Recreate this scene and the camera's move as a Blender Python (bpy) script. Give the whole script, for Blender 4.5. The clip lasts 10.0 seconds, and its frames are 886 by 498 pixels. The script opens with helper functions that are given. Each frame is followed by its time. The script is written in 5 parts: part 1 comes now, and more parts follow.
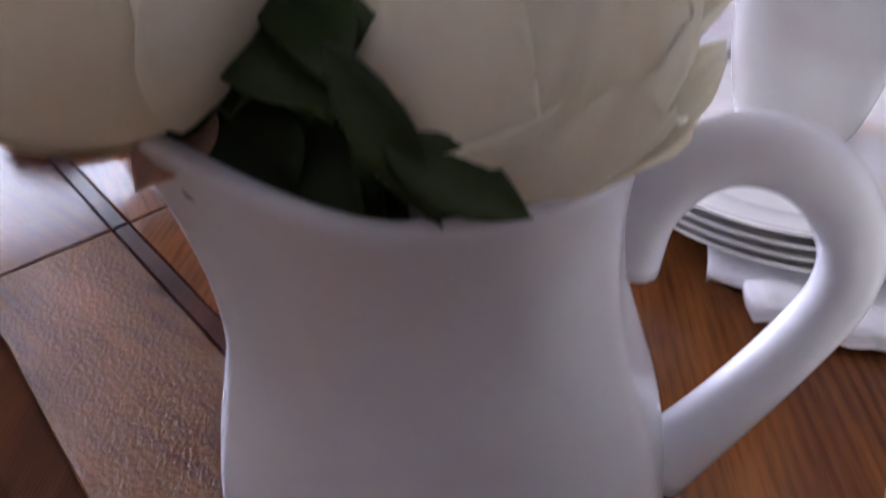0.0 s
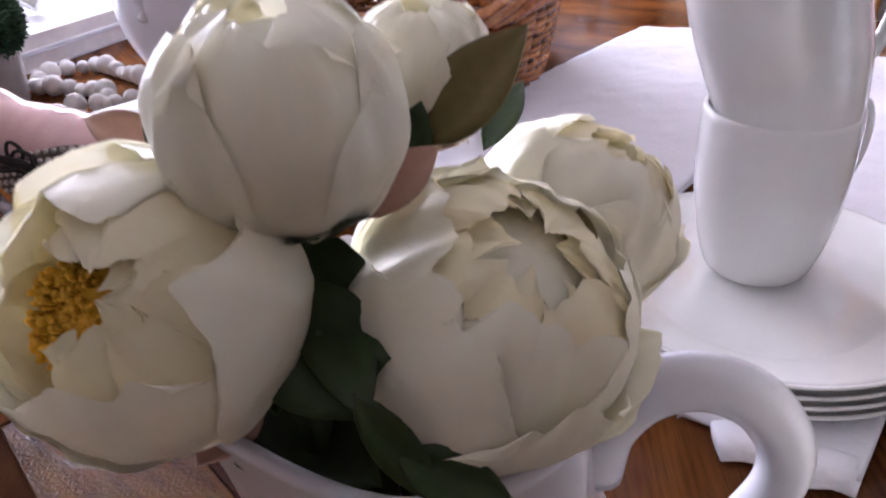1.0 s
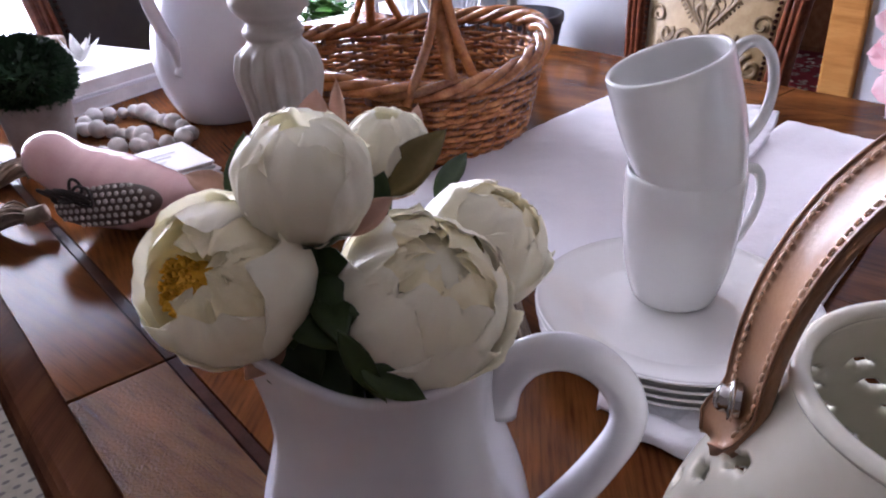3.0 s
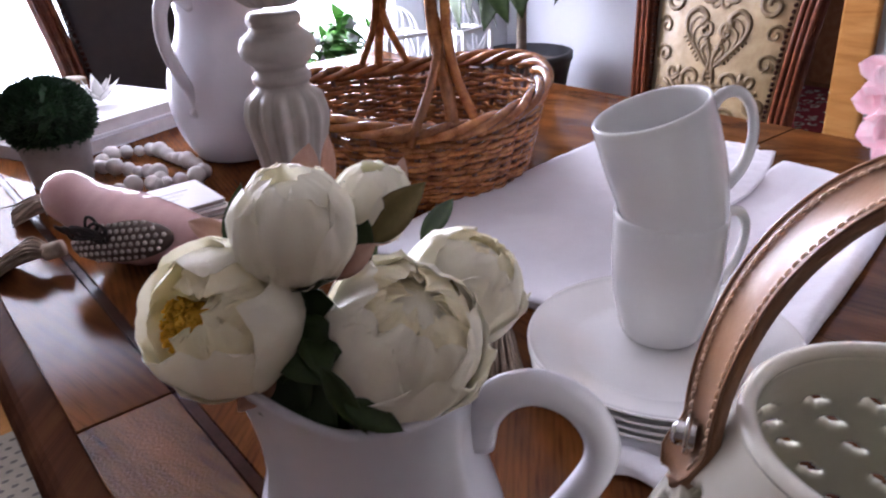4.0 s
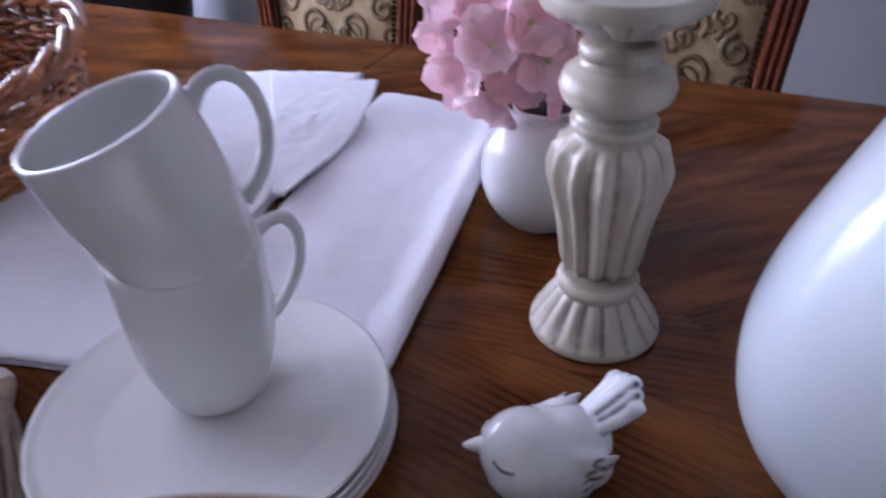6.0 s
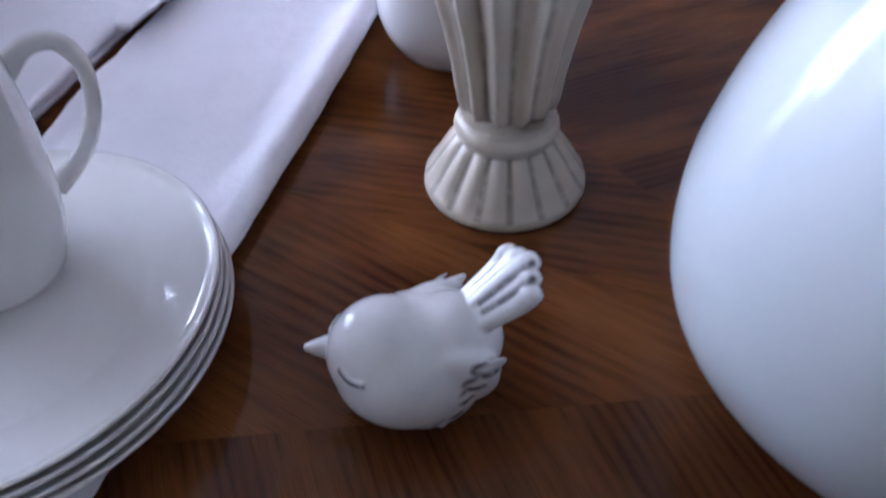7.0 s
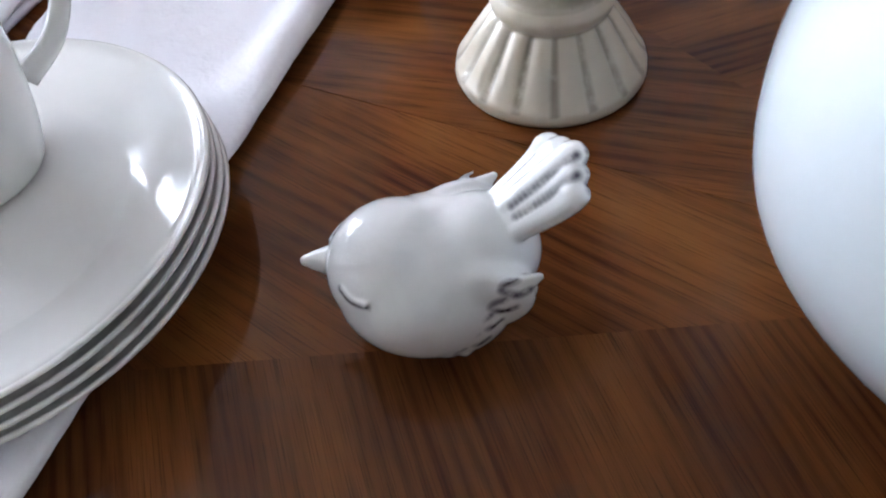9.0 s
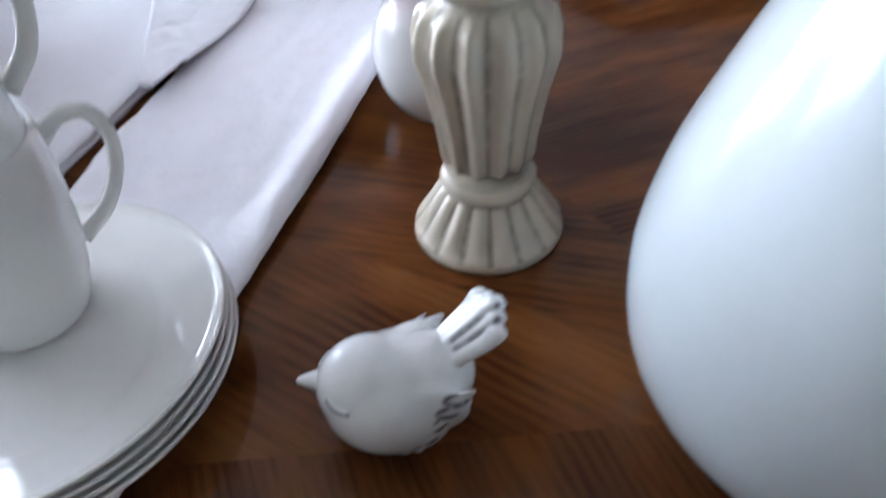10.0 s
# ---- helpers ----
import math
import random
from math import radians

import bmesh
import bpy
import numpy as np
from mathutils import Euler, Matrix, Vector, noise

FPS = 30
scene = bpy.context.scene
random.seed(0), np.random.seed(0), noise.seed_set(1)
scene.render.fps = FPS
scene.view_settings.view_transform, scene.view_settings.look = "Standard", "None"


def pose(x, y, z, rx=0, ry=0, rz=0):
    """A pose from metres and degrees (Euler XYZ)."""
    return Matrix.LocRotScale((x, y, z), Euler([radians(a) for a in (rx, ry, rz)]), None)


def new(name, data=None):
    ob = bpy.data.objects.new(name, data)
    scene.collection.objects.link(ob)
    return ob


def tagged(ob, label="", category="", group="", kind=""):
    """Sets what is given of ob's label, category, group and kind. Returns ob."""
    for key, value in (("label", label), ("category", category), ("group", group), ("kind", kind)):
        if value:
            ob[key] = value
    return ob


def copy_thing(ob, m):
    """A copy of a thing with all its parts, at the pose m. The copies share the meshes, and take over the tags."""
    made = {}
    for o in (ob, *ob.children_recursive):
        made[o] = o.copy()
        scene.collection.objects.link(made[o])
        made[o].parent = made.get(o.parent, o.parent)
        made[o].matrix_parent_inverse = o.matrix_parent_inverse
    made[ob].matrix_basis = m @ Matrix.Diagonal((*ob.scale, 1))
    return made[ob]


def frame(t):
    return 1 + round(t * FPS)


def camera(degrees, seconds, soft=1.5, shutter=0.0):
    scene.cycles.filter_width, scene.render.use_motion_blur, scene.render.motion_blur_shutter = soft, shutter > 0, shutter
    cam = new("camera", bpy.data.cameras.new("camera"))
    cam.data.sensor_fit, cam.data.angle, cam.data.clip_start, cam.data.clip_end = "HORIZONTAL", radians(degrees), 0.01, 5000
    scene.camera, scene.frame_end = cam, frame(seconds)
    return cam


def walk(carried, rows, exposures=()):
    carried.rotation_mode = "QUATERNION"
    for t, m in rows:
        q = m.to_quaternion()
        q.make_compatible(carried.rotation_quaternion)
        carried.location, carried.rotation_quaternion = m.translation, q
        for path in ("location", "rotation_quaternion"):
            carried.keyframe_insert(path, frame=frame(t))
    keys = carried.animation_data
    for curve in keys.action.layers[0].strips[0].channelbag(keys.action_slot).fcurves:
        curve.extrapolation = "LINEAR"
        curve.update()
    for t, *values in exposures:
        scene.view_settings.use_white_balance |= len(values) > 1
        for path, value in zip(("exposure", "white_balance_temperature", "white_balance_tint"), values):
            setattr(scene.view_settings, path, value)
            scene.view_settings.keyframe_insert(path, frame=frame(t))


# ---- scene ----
cam = camera(62.27, 10.0, soft=2.0, shutter=0.5)
PATH = [
    (0.0, -0.0004, -0.0017, 0.2171, 54.21, 3.94, 0.19),
    (0.5, 0.0033, -0.0014, 0.2476, 57.21, 4.11, -0.71),
    (1.0, 0.0018, -0.0057, 0.2722, 58.65, 4.12, -0.96),
    (1.5, 0.0007, -0.0277, 0.2878, 60.18, 3.73, -1.37),
    (2.0, 0.0091, -0.0537, 0.3001, 61.11, 2.93, -1.0),
    (2.5, 0.0231, -0.0902, 0.3125, 61.62, 3.02, -1.1),
    (2.7, 0.0222, -0.0976, 0.3142, 61.76, 2.86, -0.62),
    (3.8, 0.0349, -0.1225, 0.3282, 64.06, 3.7, 1.77),
    (4.0, 0.0381, -0.124, 0.3307, 64.69, 3.12, 1.45),
    (4.5, 0.0558, -0.0993, 0.345, 65.28, 1.73, -0.56),
    (5.0, 0.0897, -0.0583, 0.3525, 63.4, 0.53, -7.6),
    (5.5, 0.1324, -0.019, 0.3444, 59.73, 1.56, -18.7),
    (5.7, 0.1502, -0.0045, 0.3392, 58.41, 1.66, -21.26),
    (6.8, 0.2546, 0.0594, 0.2791, 47.14, 1.13, -26.28),
    (7.0, 0.2616, 0.0688, 0.2595, 44.88, 1.54, -26.03),
    (7.5, 0.2727, 0.0882, 0.2352, 40.87, 1.32, -25.25),
    (8.0, 0.2827, 0.0971, 0.2142, 38.03, 3.82, -24.54),
    (8.5, 0.2837, 0.096, 0.2131, 37.83, 4.83, -23.92),
    (9.0, 0.2831, 0.092, 0.2165, 38.75, 4.94, -23.24),
    (9.5, 0.2679, 0.0718, 0.2396, 41.42, 4.85, -22.97),
    (10.0, 0.2698, 0.0407, 0.2866, 47.53, 2.84, -24.99),
]
# seconds, stops, kelvin, tint: the clip's camera darkens and cools as it turns to the bright cloth
EXPOSURES = [(0.0, -0.02, 6000, 19), (0.5, 0.12, 6100, 20), (1.0, 0.0, 6200, 20), (2.0, -0.22, 6000, 20), (4.5, -0.42, 6200, 20), (5.0, -0.62, 6000, 21), (5.5, -0.76, 5700, 23), (7.0, -0.54, 5350, 14),
             (7.5, -0.24, 5700, 11), (8.0, 0.02, 6000, 7), (8.5, 0.12, 6050, 5), (9.5, 0.08, 5950, 3), (10.0, -0.26, 5800, 2)]
walk(cam, [(row[0], pose(*row[1:])) for row in PATH], EXPOSURES)

from mathutils import kdtree

# ---- world and light ----
world = bpy.data.worlds.new("world")
scene.world = world
world.use_nodes = True
wn = world.node_tree.nodes
sky = wn.new("ShaderNodeTexSky")
sky.sky_type, sky.sun_disc = "NISHITA", False
sky.sun_elevation, sky.sun_rotation = radians(38), radians(-40)
world.node_tree.links.new(sky.outputs[0], wn["Background"].inputs[0])
wn["Background"].inputs[1].default_value = 0.12

# the room follows the table, which stands turned in plan: local x runs across the table, local y along it
ROOM = pose(0, 0, 0, 0, 0, 40.5)
FLOOR = -0.76
N_WALL, V_WALL, CEIL = 2.17, 2.23, 1.72
N_BACK, V_BACK = -1.9, -2.6
WIN_N0, WIN_N1, WIN_Z0, WIN_Z1 = -0.35, 1.6, -0.24, 1.06


def room_at(n, v, z, rx=0, ry=0, rz=0):
    return ROOM @ pose(n, v, z, rx, ry, rz)


lamp = bpy.data.lights.new("window_daylight", "AREA")
lamp.shape, lamp.size, lamp.size_y = "RECTANGLE", WIN_N1 - WIN_N0 - 0.1, WIN_Z1 - WIN_Z0 - 0.1
lamp.energy, lamp.color = 158, (0.83, 0.86, 1.0)
lamp_ob = new("window_daylight", lamp)
lamp_ob.matrix_basis = room_at((WIN_N0 + WIN_N1) / 2, V_WALL + 0.12, (WIN_Z0 + WIN_Z1) / 2, -90, 0, 0)

# ---- materials ----


def nodes_of(name):
    m = bpy.data.materials.new(name)
    m.use_nodes = True
    t = m.node_tree
    return m, t.nodes, t.links, t.nodes["Principled BSDF"]


def mix_colour(N, L, fac, a, b):
    x = N.new("ShaderNodeMix")
    x.data_type = "RGBA"
    for sock, val in ((x.inputs[0], fac), (x.inputs[6], a), (x.inputs[7], b)):
        if isinstance(val, (tuple, float, int)):
            sock.default_value = (*val, 1) if isinstance(val, tuple) else val
        else:
            L.new(val, sock)
    return x.outputs[2]


def noise_of(N, L, co, scale, detail=4, rough=0.55):
    x = N.new("ShaderNodeTexNoise")
    x.inputs["Scale"].default_value, x.inputs["Detail"].default_value = scale, detail
    x.inputs["Roughness"].default_value = rough
    L.new(co, x.inputs["Vector"])
    return x.outputs["Fac"]


def ramp_of(N, L, fac, lo, hi):
    x = N.new("ShaderNodeMapRange")
    x.inputs[1].default_value, x.inputs[2].default_value = lo, hi
    L.new(fac, x.inputs[0])
    return x.outputs[0]


def bump_of(N, L, p, height, strength, dist):
    b = N.new("ShaderNodeBump")
    b.inputs["Strength"].default_value, b.inputs["Distance"].default_value = strength, dist
    L.new(height, b.inputs["Height"])
    L.new(b.outputs[0], p.inputs["Normal"])


def plain(name, a, b, rough=0.5, scale=30, fine=300, bump=0.15, dist=0.001, metal=0.0, coat=0.0, spec=0.5, sheen=0.0, translucent=0.0, vary=0.0):
    """Two colours mixed at two scales of noise, with fine relief."""
    m, N, L, p = nodes_of(name)
    co = N.new("ShaderNodeTexCoord").outputs["Object"]
    f1, f2 = noise_of(N, L, co, scale), noise_of(N, L, co, fine, 3)
    mid = N.new("ShaderNodeMath")
    mid.operation = "MULTIPLY_ADD"
    L.new(f2, mid.inputs[0])
    mid.inputs[1].default_value = 0.35
    L.new(f1, mid.inputs[2])
    col = mix_colour(N, L, ramp_of(N, L, mid.outputs[0], 0.45, 0.95), a, b)
    if vary:
        info = N.new("ShaderNodeObjectInfo")
        hsv = N.new("ShaderNodeHueSaturation")
        L.new(ramp_of(N, L, info.outputs["Random"], -vary, 2 + vary), hsv.inputs["Value"])
        hsv.inputs["Value"].default_value = 1
        mr = N.new("ShaderNodeMapRange")
        mr.inputs[3].default_value, mr.inputs[4].default_value = 1 - vary, 1 + vary
        L.new(info.outputs["Random"], mr.inputs[0])
        L.new(mr.outputs[0], hsv.inputs["Value"])
        L.new(col, hsv.inputs["Color"])
        col = hsv.outputs[0]
    L.new(col, p.inputs["Base Color"])
    p.inputs["Roughness"].default_value, p.inputs["Metallic"].default_value = rough, metal
    p.inputs["Coat Weight"].default_value, p.inputs["Coat Roughness"].default_value = coat, 0.08
    p.inputs["Specular IOR Level"].default_value = spec
    p.inputs["Sheen Weight"].default_value = sheen
    if bump:
        bump_of(N, L, p, f2, bump, dist)
    if translucent:
        tr, ms = N.new("ShaderNodeBsdfTranslucent"), N.new("ShaderNodeMixShader")
        L.new(col, tr.inputs["Color"])
        ms.inputs[0].default_value = translucent
        L.new(p.outputs[0], ms.inputs[1])
        L.new(tr.outputs[0], ms.inputs[2])
        L.new(ms.outputs[0], N["Material Output"].inputs["Surface"])
    return m


def wood(name, dark, mid, light, turn=0.0, scale=1.0, rough=0.22, coat=0.5, across=7.0, vary=0.0, ring=1.0, peel=0.0):
    """Varnished wood: long wandering grain, cathedral figure, pores and slow colour drift; turn in degrees about z."""
    m, N, L, p = nodes_of(name)
    tc = N.new("ShaderNodeTexCoord")
    mp = N.new("ShaderNodeMapping")
    mp.inputs["Rotation"].default_value = (0, 0, radians(turn))
    L.new(tc.outputs["Object"], mp.inputs["Vector"])
    mp2 = N.new("ShaderNodeMapping")
    mp2.inputs["Scale"].default_value = (scale, scale * across, scale * across)
    L.new(mp.outputs[0], mp2.inputs["Vector"])
    co = mp2.outputs[0]
    if vary:
        info = N.new("ShaderNodeObjectInfo")
        add = N.new("ShaderNodeVectorMath")
        add.operation = "ADD"
        sc = N.new("ShaderNodeVectorMath")
        sc.operation = "SCALE"
        sc.inputs[0].default_value = (7.0, 13.0, 5.0)
        L.new(info.outputs["Random"], sc.inputs["Scale"])
        L.new(co, add.inputs[0])
        L.new(sc.outputs[0], add.inputs[1])
        co = add.outputs[0]
    slow = noise_of(N, L, co, 2.2, 3)
    wv = N.new("ShaderNodeTexWave")
    wv.wave_type, wv.bands_direction = "BANDS", "Y"
    wv.inputs["Scale"].default_value = 6.5 * ring
    wv.inputs["Distortion"].default_value = 21.0
    wv.inputs["Detail"].default_value, wv.inputs["Detail Scale"].default_value = 2.0, 0.16
    L.new(co, wv.inputs["Vector"])
    fine_map = N.new("ShaderNodeMapping")
    fine_map.inputs["Scale"].default_value = (5, 70, 70)
    L.new(co, fine_map.inputs["Vector"])
    pores = noise_of(N, L, fine_map.outputs[0], 2.0, 3)
    patch_map = N.new("ShaderNodeMapping")
    patch_map.inputs["Scale"].default_value = (1.6, 1.0, 1.0)
    L.new(co, patch_map.inputs["Vector"])
    patch = ramp_of(N, L, noise_of(N, L, patch_map.outputs[0], 3.1, 3), 0.32, 0.66)
    line = N.new("ShaderNodeMath")
    line.operation = "MULTIPLY"
    L.new(ramp_of(N, L, wv.outputs["Fac"], 0.32, 1.25), line.inputs[0])
    L.new(patch, line.inputs[1])
    c1 = mix_colour(N, L, line.outputs[0], mid, dark)
    c2 = mix_colour(N, L, ramp_of(N, L, slow, 0.42, 0.75), c1, light)
    c3 = mix_colour(N, L, ramp_of(N, L, pores, 0.52, 0.80), c2, dark)
    if vary:
        hsv = N.new("ShaderNodeHueSaturation")
        mr = N.new("ShaderNodeMapRange")
        mr.inputs[3].default_value, mr.inputs[4].default_value = 1 - vary, 1 + vary
        L.new(info.outputs["Random"], mr.inputs[0])
        L.new(mr.outputs[0], hsv.inputs["Value"])
        L.new(c3, hsv.inputs["Color"])
        c3 = hsv.outputs[0]
    L.new(c3, p.inputs["Base Color"])
    p.inputs["Roughness"].default_value = rough
    smear = noise_of(N, L, tc.outputs["Object"], 14, 5)
    mr = N.new("ShaderNodeMapRange")
    mr.inputs[3].default_value, mr.inputs[4].default_value = rough * 0.75, rough * 1.5
    L.new(smear, mr.inputs[0])
    L.new(mr.outputs[0], p.inputs["Roughness"])
    p.inputs["Coat Weight"].default_value, p.inputs["Coat Roughness"].default_value = coat, 0.07
    p.inputs["Specular IOR Level"].default_value = 0.0
    bump_of(N, L, p, pores, 0.22, 0.0006)
    if peel:
        b = N.new("ShaderNodeBump")
        b.inputs["Strength"].default_value, b.inputs["Distance"].default_value = peel, 0.0012 if peel < 0.5 else 0.0025
        L.new(noise_of(N, L, tc.outputs["Object"], 330 if peel < 0.5 else 420, 2, 0.6), b.inputs["Height"])
        L.new(b.outputs[0], p.inputs["Coat Normal"])
    return m


def groove_toned(name, paint, groove_tone, lo, hi, rough=0.5, coat=0.0, fleck=0.0):
    """Paint or glaze mixed to a darker second colour by the mesh's groove attribute."""
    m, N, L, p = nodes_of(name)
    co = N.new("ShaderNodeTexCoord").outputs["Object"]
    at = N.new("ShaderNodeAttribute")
    at.attribute_name = "groove_tone"
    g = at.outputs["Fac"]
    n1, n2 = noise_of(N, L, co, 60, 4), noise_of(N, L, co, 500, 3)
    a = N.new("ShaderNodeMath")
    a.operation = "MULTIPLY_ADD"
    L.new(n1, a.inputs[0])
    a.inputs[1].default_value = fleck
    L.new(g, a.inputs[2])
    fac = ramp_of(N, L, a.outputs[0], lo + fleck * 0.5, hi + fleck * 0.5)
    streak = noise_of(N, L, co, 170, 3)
    streaked = N.new("ShaderNodeMath")
    streaked.operation = "MULTIPLY"
    L.new(fac, streaked.inputs[0])
    L.new(ramp_of(N, L, streak, 0.15, 0.50), streaked.inputs[1])
    fac = streaked.outputs[0]
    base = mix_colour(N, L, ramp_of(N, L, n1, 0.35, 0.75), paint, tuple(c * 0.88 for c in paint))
    L.new(mix_colour(N, L, fac, base, groove_tone), p.inputs["Base Color"])
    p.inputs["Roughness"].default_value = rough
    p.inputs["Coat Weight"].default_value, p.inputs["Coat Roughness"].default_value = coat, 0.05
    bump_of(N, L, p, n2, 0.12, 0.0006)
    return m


M_PORCELAIN = plain("white_porcelain", (0.71, 0.70, 0.68), (0.75, 0.74, 0.72), 0.09, 20, 200, 0.02, 0.0005, coat=0.6)
M_GLAZE = plain("white_glaze", (0.66, 0.655, 0.70), (0.71, 0.705, 0.75), 0.24, 14, 160, 0.03, 0.0006, coat=0.3)
M_BIGJUG = plain("white_vase_glaze", (0.69, 0.735, 0.75), (0.73, 0.77, 0.785), 0.12, 12, 160, 0.02, 0.0005, coat=0.4)
M_CREAM = plain("cream_glaze", (0.72, 0.69, 0.56), (0.78, 0.75, 0.64), 0.2, 25, 220, 0.05, 0.0006, coat=0.5)
M_BIRD = groove_toned("white_bird_glaze", (0.78, 0.78, 0.77), (0.10, 0.09, 0.12), 0.12, 0.80, 0.12, 0.9, 0.25)
M_CANDLE = groove_toned("antique_cream_paint", (0.53, 0.465, 0.36), (0.20, 0.165, 0.12), 0.25, 1.0, 0.30, 0.3, 0.35)
M_CANDLE2 = groove_toned("antique_grey_paint", (0.49, 0.45, 0.39), (0.30, 0.26, 0.21), 0.35, 1.3, 0.45, 0.1, 0.35)
M_LINEN = plain("white_cotton", (0.74, 0.73, 0.77), (0.80, 0.79, 0.83), 0.9, 12, 230, 0.55, 0.0011, spec=0.15, sheen=0.2)
M_PETAL = plain("ivory_petal", (0.96, 0.91, 0.72), (0.98, 0.95, 0.82), 0.48, 26, 130, 0.30, 0.0015, spec=0.4, translucent=0.22, vary=0.01)
M_PETAL_IN = plain("creamy_inner_petal", (0.96, 0.86, 0.56), (0.98, 0.93, 0.74), 0.5, 40, 130, 0.30, 0.0015, spec=0.4, translucent=0.30, vary=0.02)
M_PETAL_EDGE = plain("yellow_stamen", (0.93, 0.50, 0.03), (0.95, 0.62, 0.07), 0.7, 60, 500, 0.3, 0.001)
M_BLUSH = plain("blush_sepal", (0.45, 0.24, 0.16), (0.56, 0.36, 0.27), 0.6, 40, 300, 0.2, 0.0008, translucent=0.2)
M_LEAF = plain("dark_green_leaf", (0.016, 0.034, 0.007), (0.044, 0.080, 0.015), 0.5, 40, 260, 0.3, 0.0008, translucent=0.15, vary=0.25)
M_LEAF2 = plain("olive_brown_leaf", (0.13, 0.11, 0.03), (0.27, 0.19, 0.06), 0.55, 40, 260, 0.3, 0.0008, translucent=0.15)
M_STEM = plain("green_stem", (0.03, 0.06, 0.015), (0.06, 0.10, 0.03), 0.6, 40, 300, 0.2)
M_WICKER = plain("brown_willow", (0.20, 0.058, 0.014), (0.54, 0.215, 0.060), 0.26, 70, 420, 0.3, 0.0008, coat=0.35, vary=0.3)
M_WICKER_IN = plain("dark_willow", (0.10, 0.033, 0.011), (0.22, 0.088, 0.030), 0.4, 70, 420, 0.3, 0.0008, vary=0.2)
M_LEATHER = plain("tan_leather", (0.30, 0.155, 0.078), (0.38, 0.21, 0.115), 0.30, 60, 700, 0.25, 0.0005, coat=0.1)
M_LEATHER_EDGE = plain("leather_edge", (0.25, 0.125, 0.064), (0.31, 0.16, 0.085), 0.4, 90, 600, 0.2)
M_STITCH = plain("tan_thread", (0.70, 0.50, 0.34), (0.80, 0.60, 0.44), 0.7, 200, 900, 0.2)
M_STEEL = plain("nickel", (0.55, 0.54, 0.53), (0.62, 0.61, 0.60), 0.18, 60, 600, 0.03, metal=1.0)
M_BEAD = plain("whitewashed_bead", (0.52, 0.49, 0.47), (0.66, 0.63, 0.61), 0.75, 90, 500, 0.4, 0.001, vary=0.08)
M_JUTE = plain("jute", (0.22, 0.16, 0.11), (0.36, 0.28, 0.21), 0.9, 120, 900, 0.5, 0.001, vary=0.2)
M_PINKGLAZE = plain("pink_glaze", (0.62, 0.36, 0.35), (0.70, 0.44, 0.42), 0.22, 30, 300, 0.05, coat=0.5)
M_WING = plain("brown_bark", (0.07, 0.045, 0.035), (0.13, 0.09, 0.07), 0.6, 60, 500, 0.4, 0.001)
M_DOT = plain("cream_dot", (0.42, 0.37, 0.33), (0.52, 0.46, 0.42), 0.6, 90, 500, 0.1)
M_CORD = plain("black_cord", (0.02, 0.014, 0.012), (0.04, 0.03, 0.025), 0.8, 100, 900, 0.4)
M_TOPIARY = plain("artificial_boxwood", (0.005, 0.026, 0.008), (0.016, 0.066, 0.018), 0.6, 60, 400, 0.3, 0.001)
M_CEMENT = plain("grey_cement_pot", (0.23, 0.20, 0.19), (0.31, 0.28, 0.26), 0.85, 40, 300, 0.4, 0.001)
M_PAPER = plain("white_paper", (0.74, 0.73, 0.73), (0.79, 0.78, 0.78), 0.5, 20, 400, 0.1)
M_PAGES = plain("page_edges", (0.42, 0.38, 0.36), (0.58, 0.53, 0.50), 0.8, 30, 900, 0.5, 0.001)
M_COVER = plain("grey_lilac_cover", (0.44, 0.42, 0.45), (0.52, 0.50, 0.52), 0.35, 20, 300, 0.1)
M_INK = plain("pale_print", (0.62, 0.60, 0.61), (0.68, 0.66, 0.67), 0.6, 20, 300, 0.0)
M_PINKPETAL = plain("pink_hydrangea", (0.94, 0.60, 0.66), (0.96, 0.84, 0.85), 0.6, 45, 300, 0.15, 0.0006, translucent=0.3, vary=0.12)
M_PALEGREEN = plain("pale_green_eye", (0.55, 0.60, 0.25), (0.68, 0.70, 0.38), 0.6, 60, 400, 0.1)
# for the two unseen walls, dark to hold back bounce light
M_TAN = plain("unseen_wall_paint", (0.17, 0.14, 0.12), (0.21, 0.175, 0.15), 0.85, 3, 120, 0.15, 0.002)
M_WALL = plain("white_plaster", (0.60, 0.61, 0.64), (0.66, 0.67, 0.70), 0.85, 3, 120, 0.15, 0.002)
M_CEIL = plain("unseen_ceiling_paint", (0.42, 0.39, 0.36), (0.46, 0.43, 0.40), 0.9, 3, 150, 0.1)
M_FRAME = plain("white_window_frame", (0.70, 0.71, 0.72), (0.76, 0.77, 0.78), 0.4, 10, 200, 0.05)
M_OUT = plain("far_garden_haze", (0.7, 0.74, 0.78), (0.8, 0.83, 0.86), 0.9, 1, 20, 0.0)
M_FABRIC = plain("gold_damask_ground", (0.24, 0.16, 0.068), (0.37, 0.275, 0.145), 0.34, 40, 700, 0.5, 0.0008, sheen=0.3)
M_DARKHIDE = plain("dark_brown_hide", (0.016, 0.010, 0.010), (0.028, 0.018, 0.016), 0.5, 30, 400, 0.3, 0.001)
M_MOTIF = plain("brown_damask_thread", (0.115, 0.07, 0.026), (0.19, 0.125, 0.05), 0.45, 90, 800, 0.5, 0.0008)
M_BLACKPOT = plain("black_plastic_pot", (0.018, 0.018, 0.02), (0.035, 0.035, 0.04), 0.4, 20, 300, 0.2)
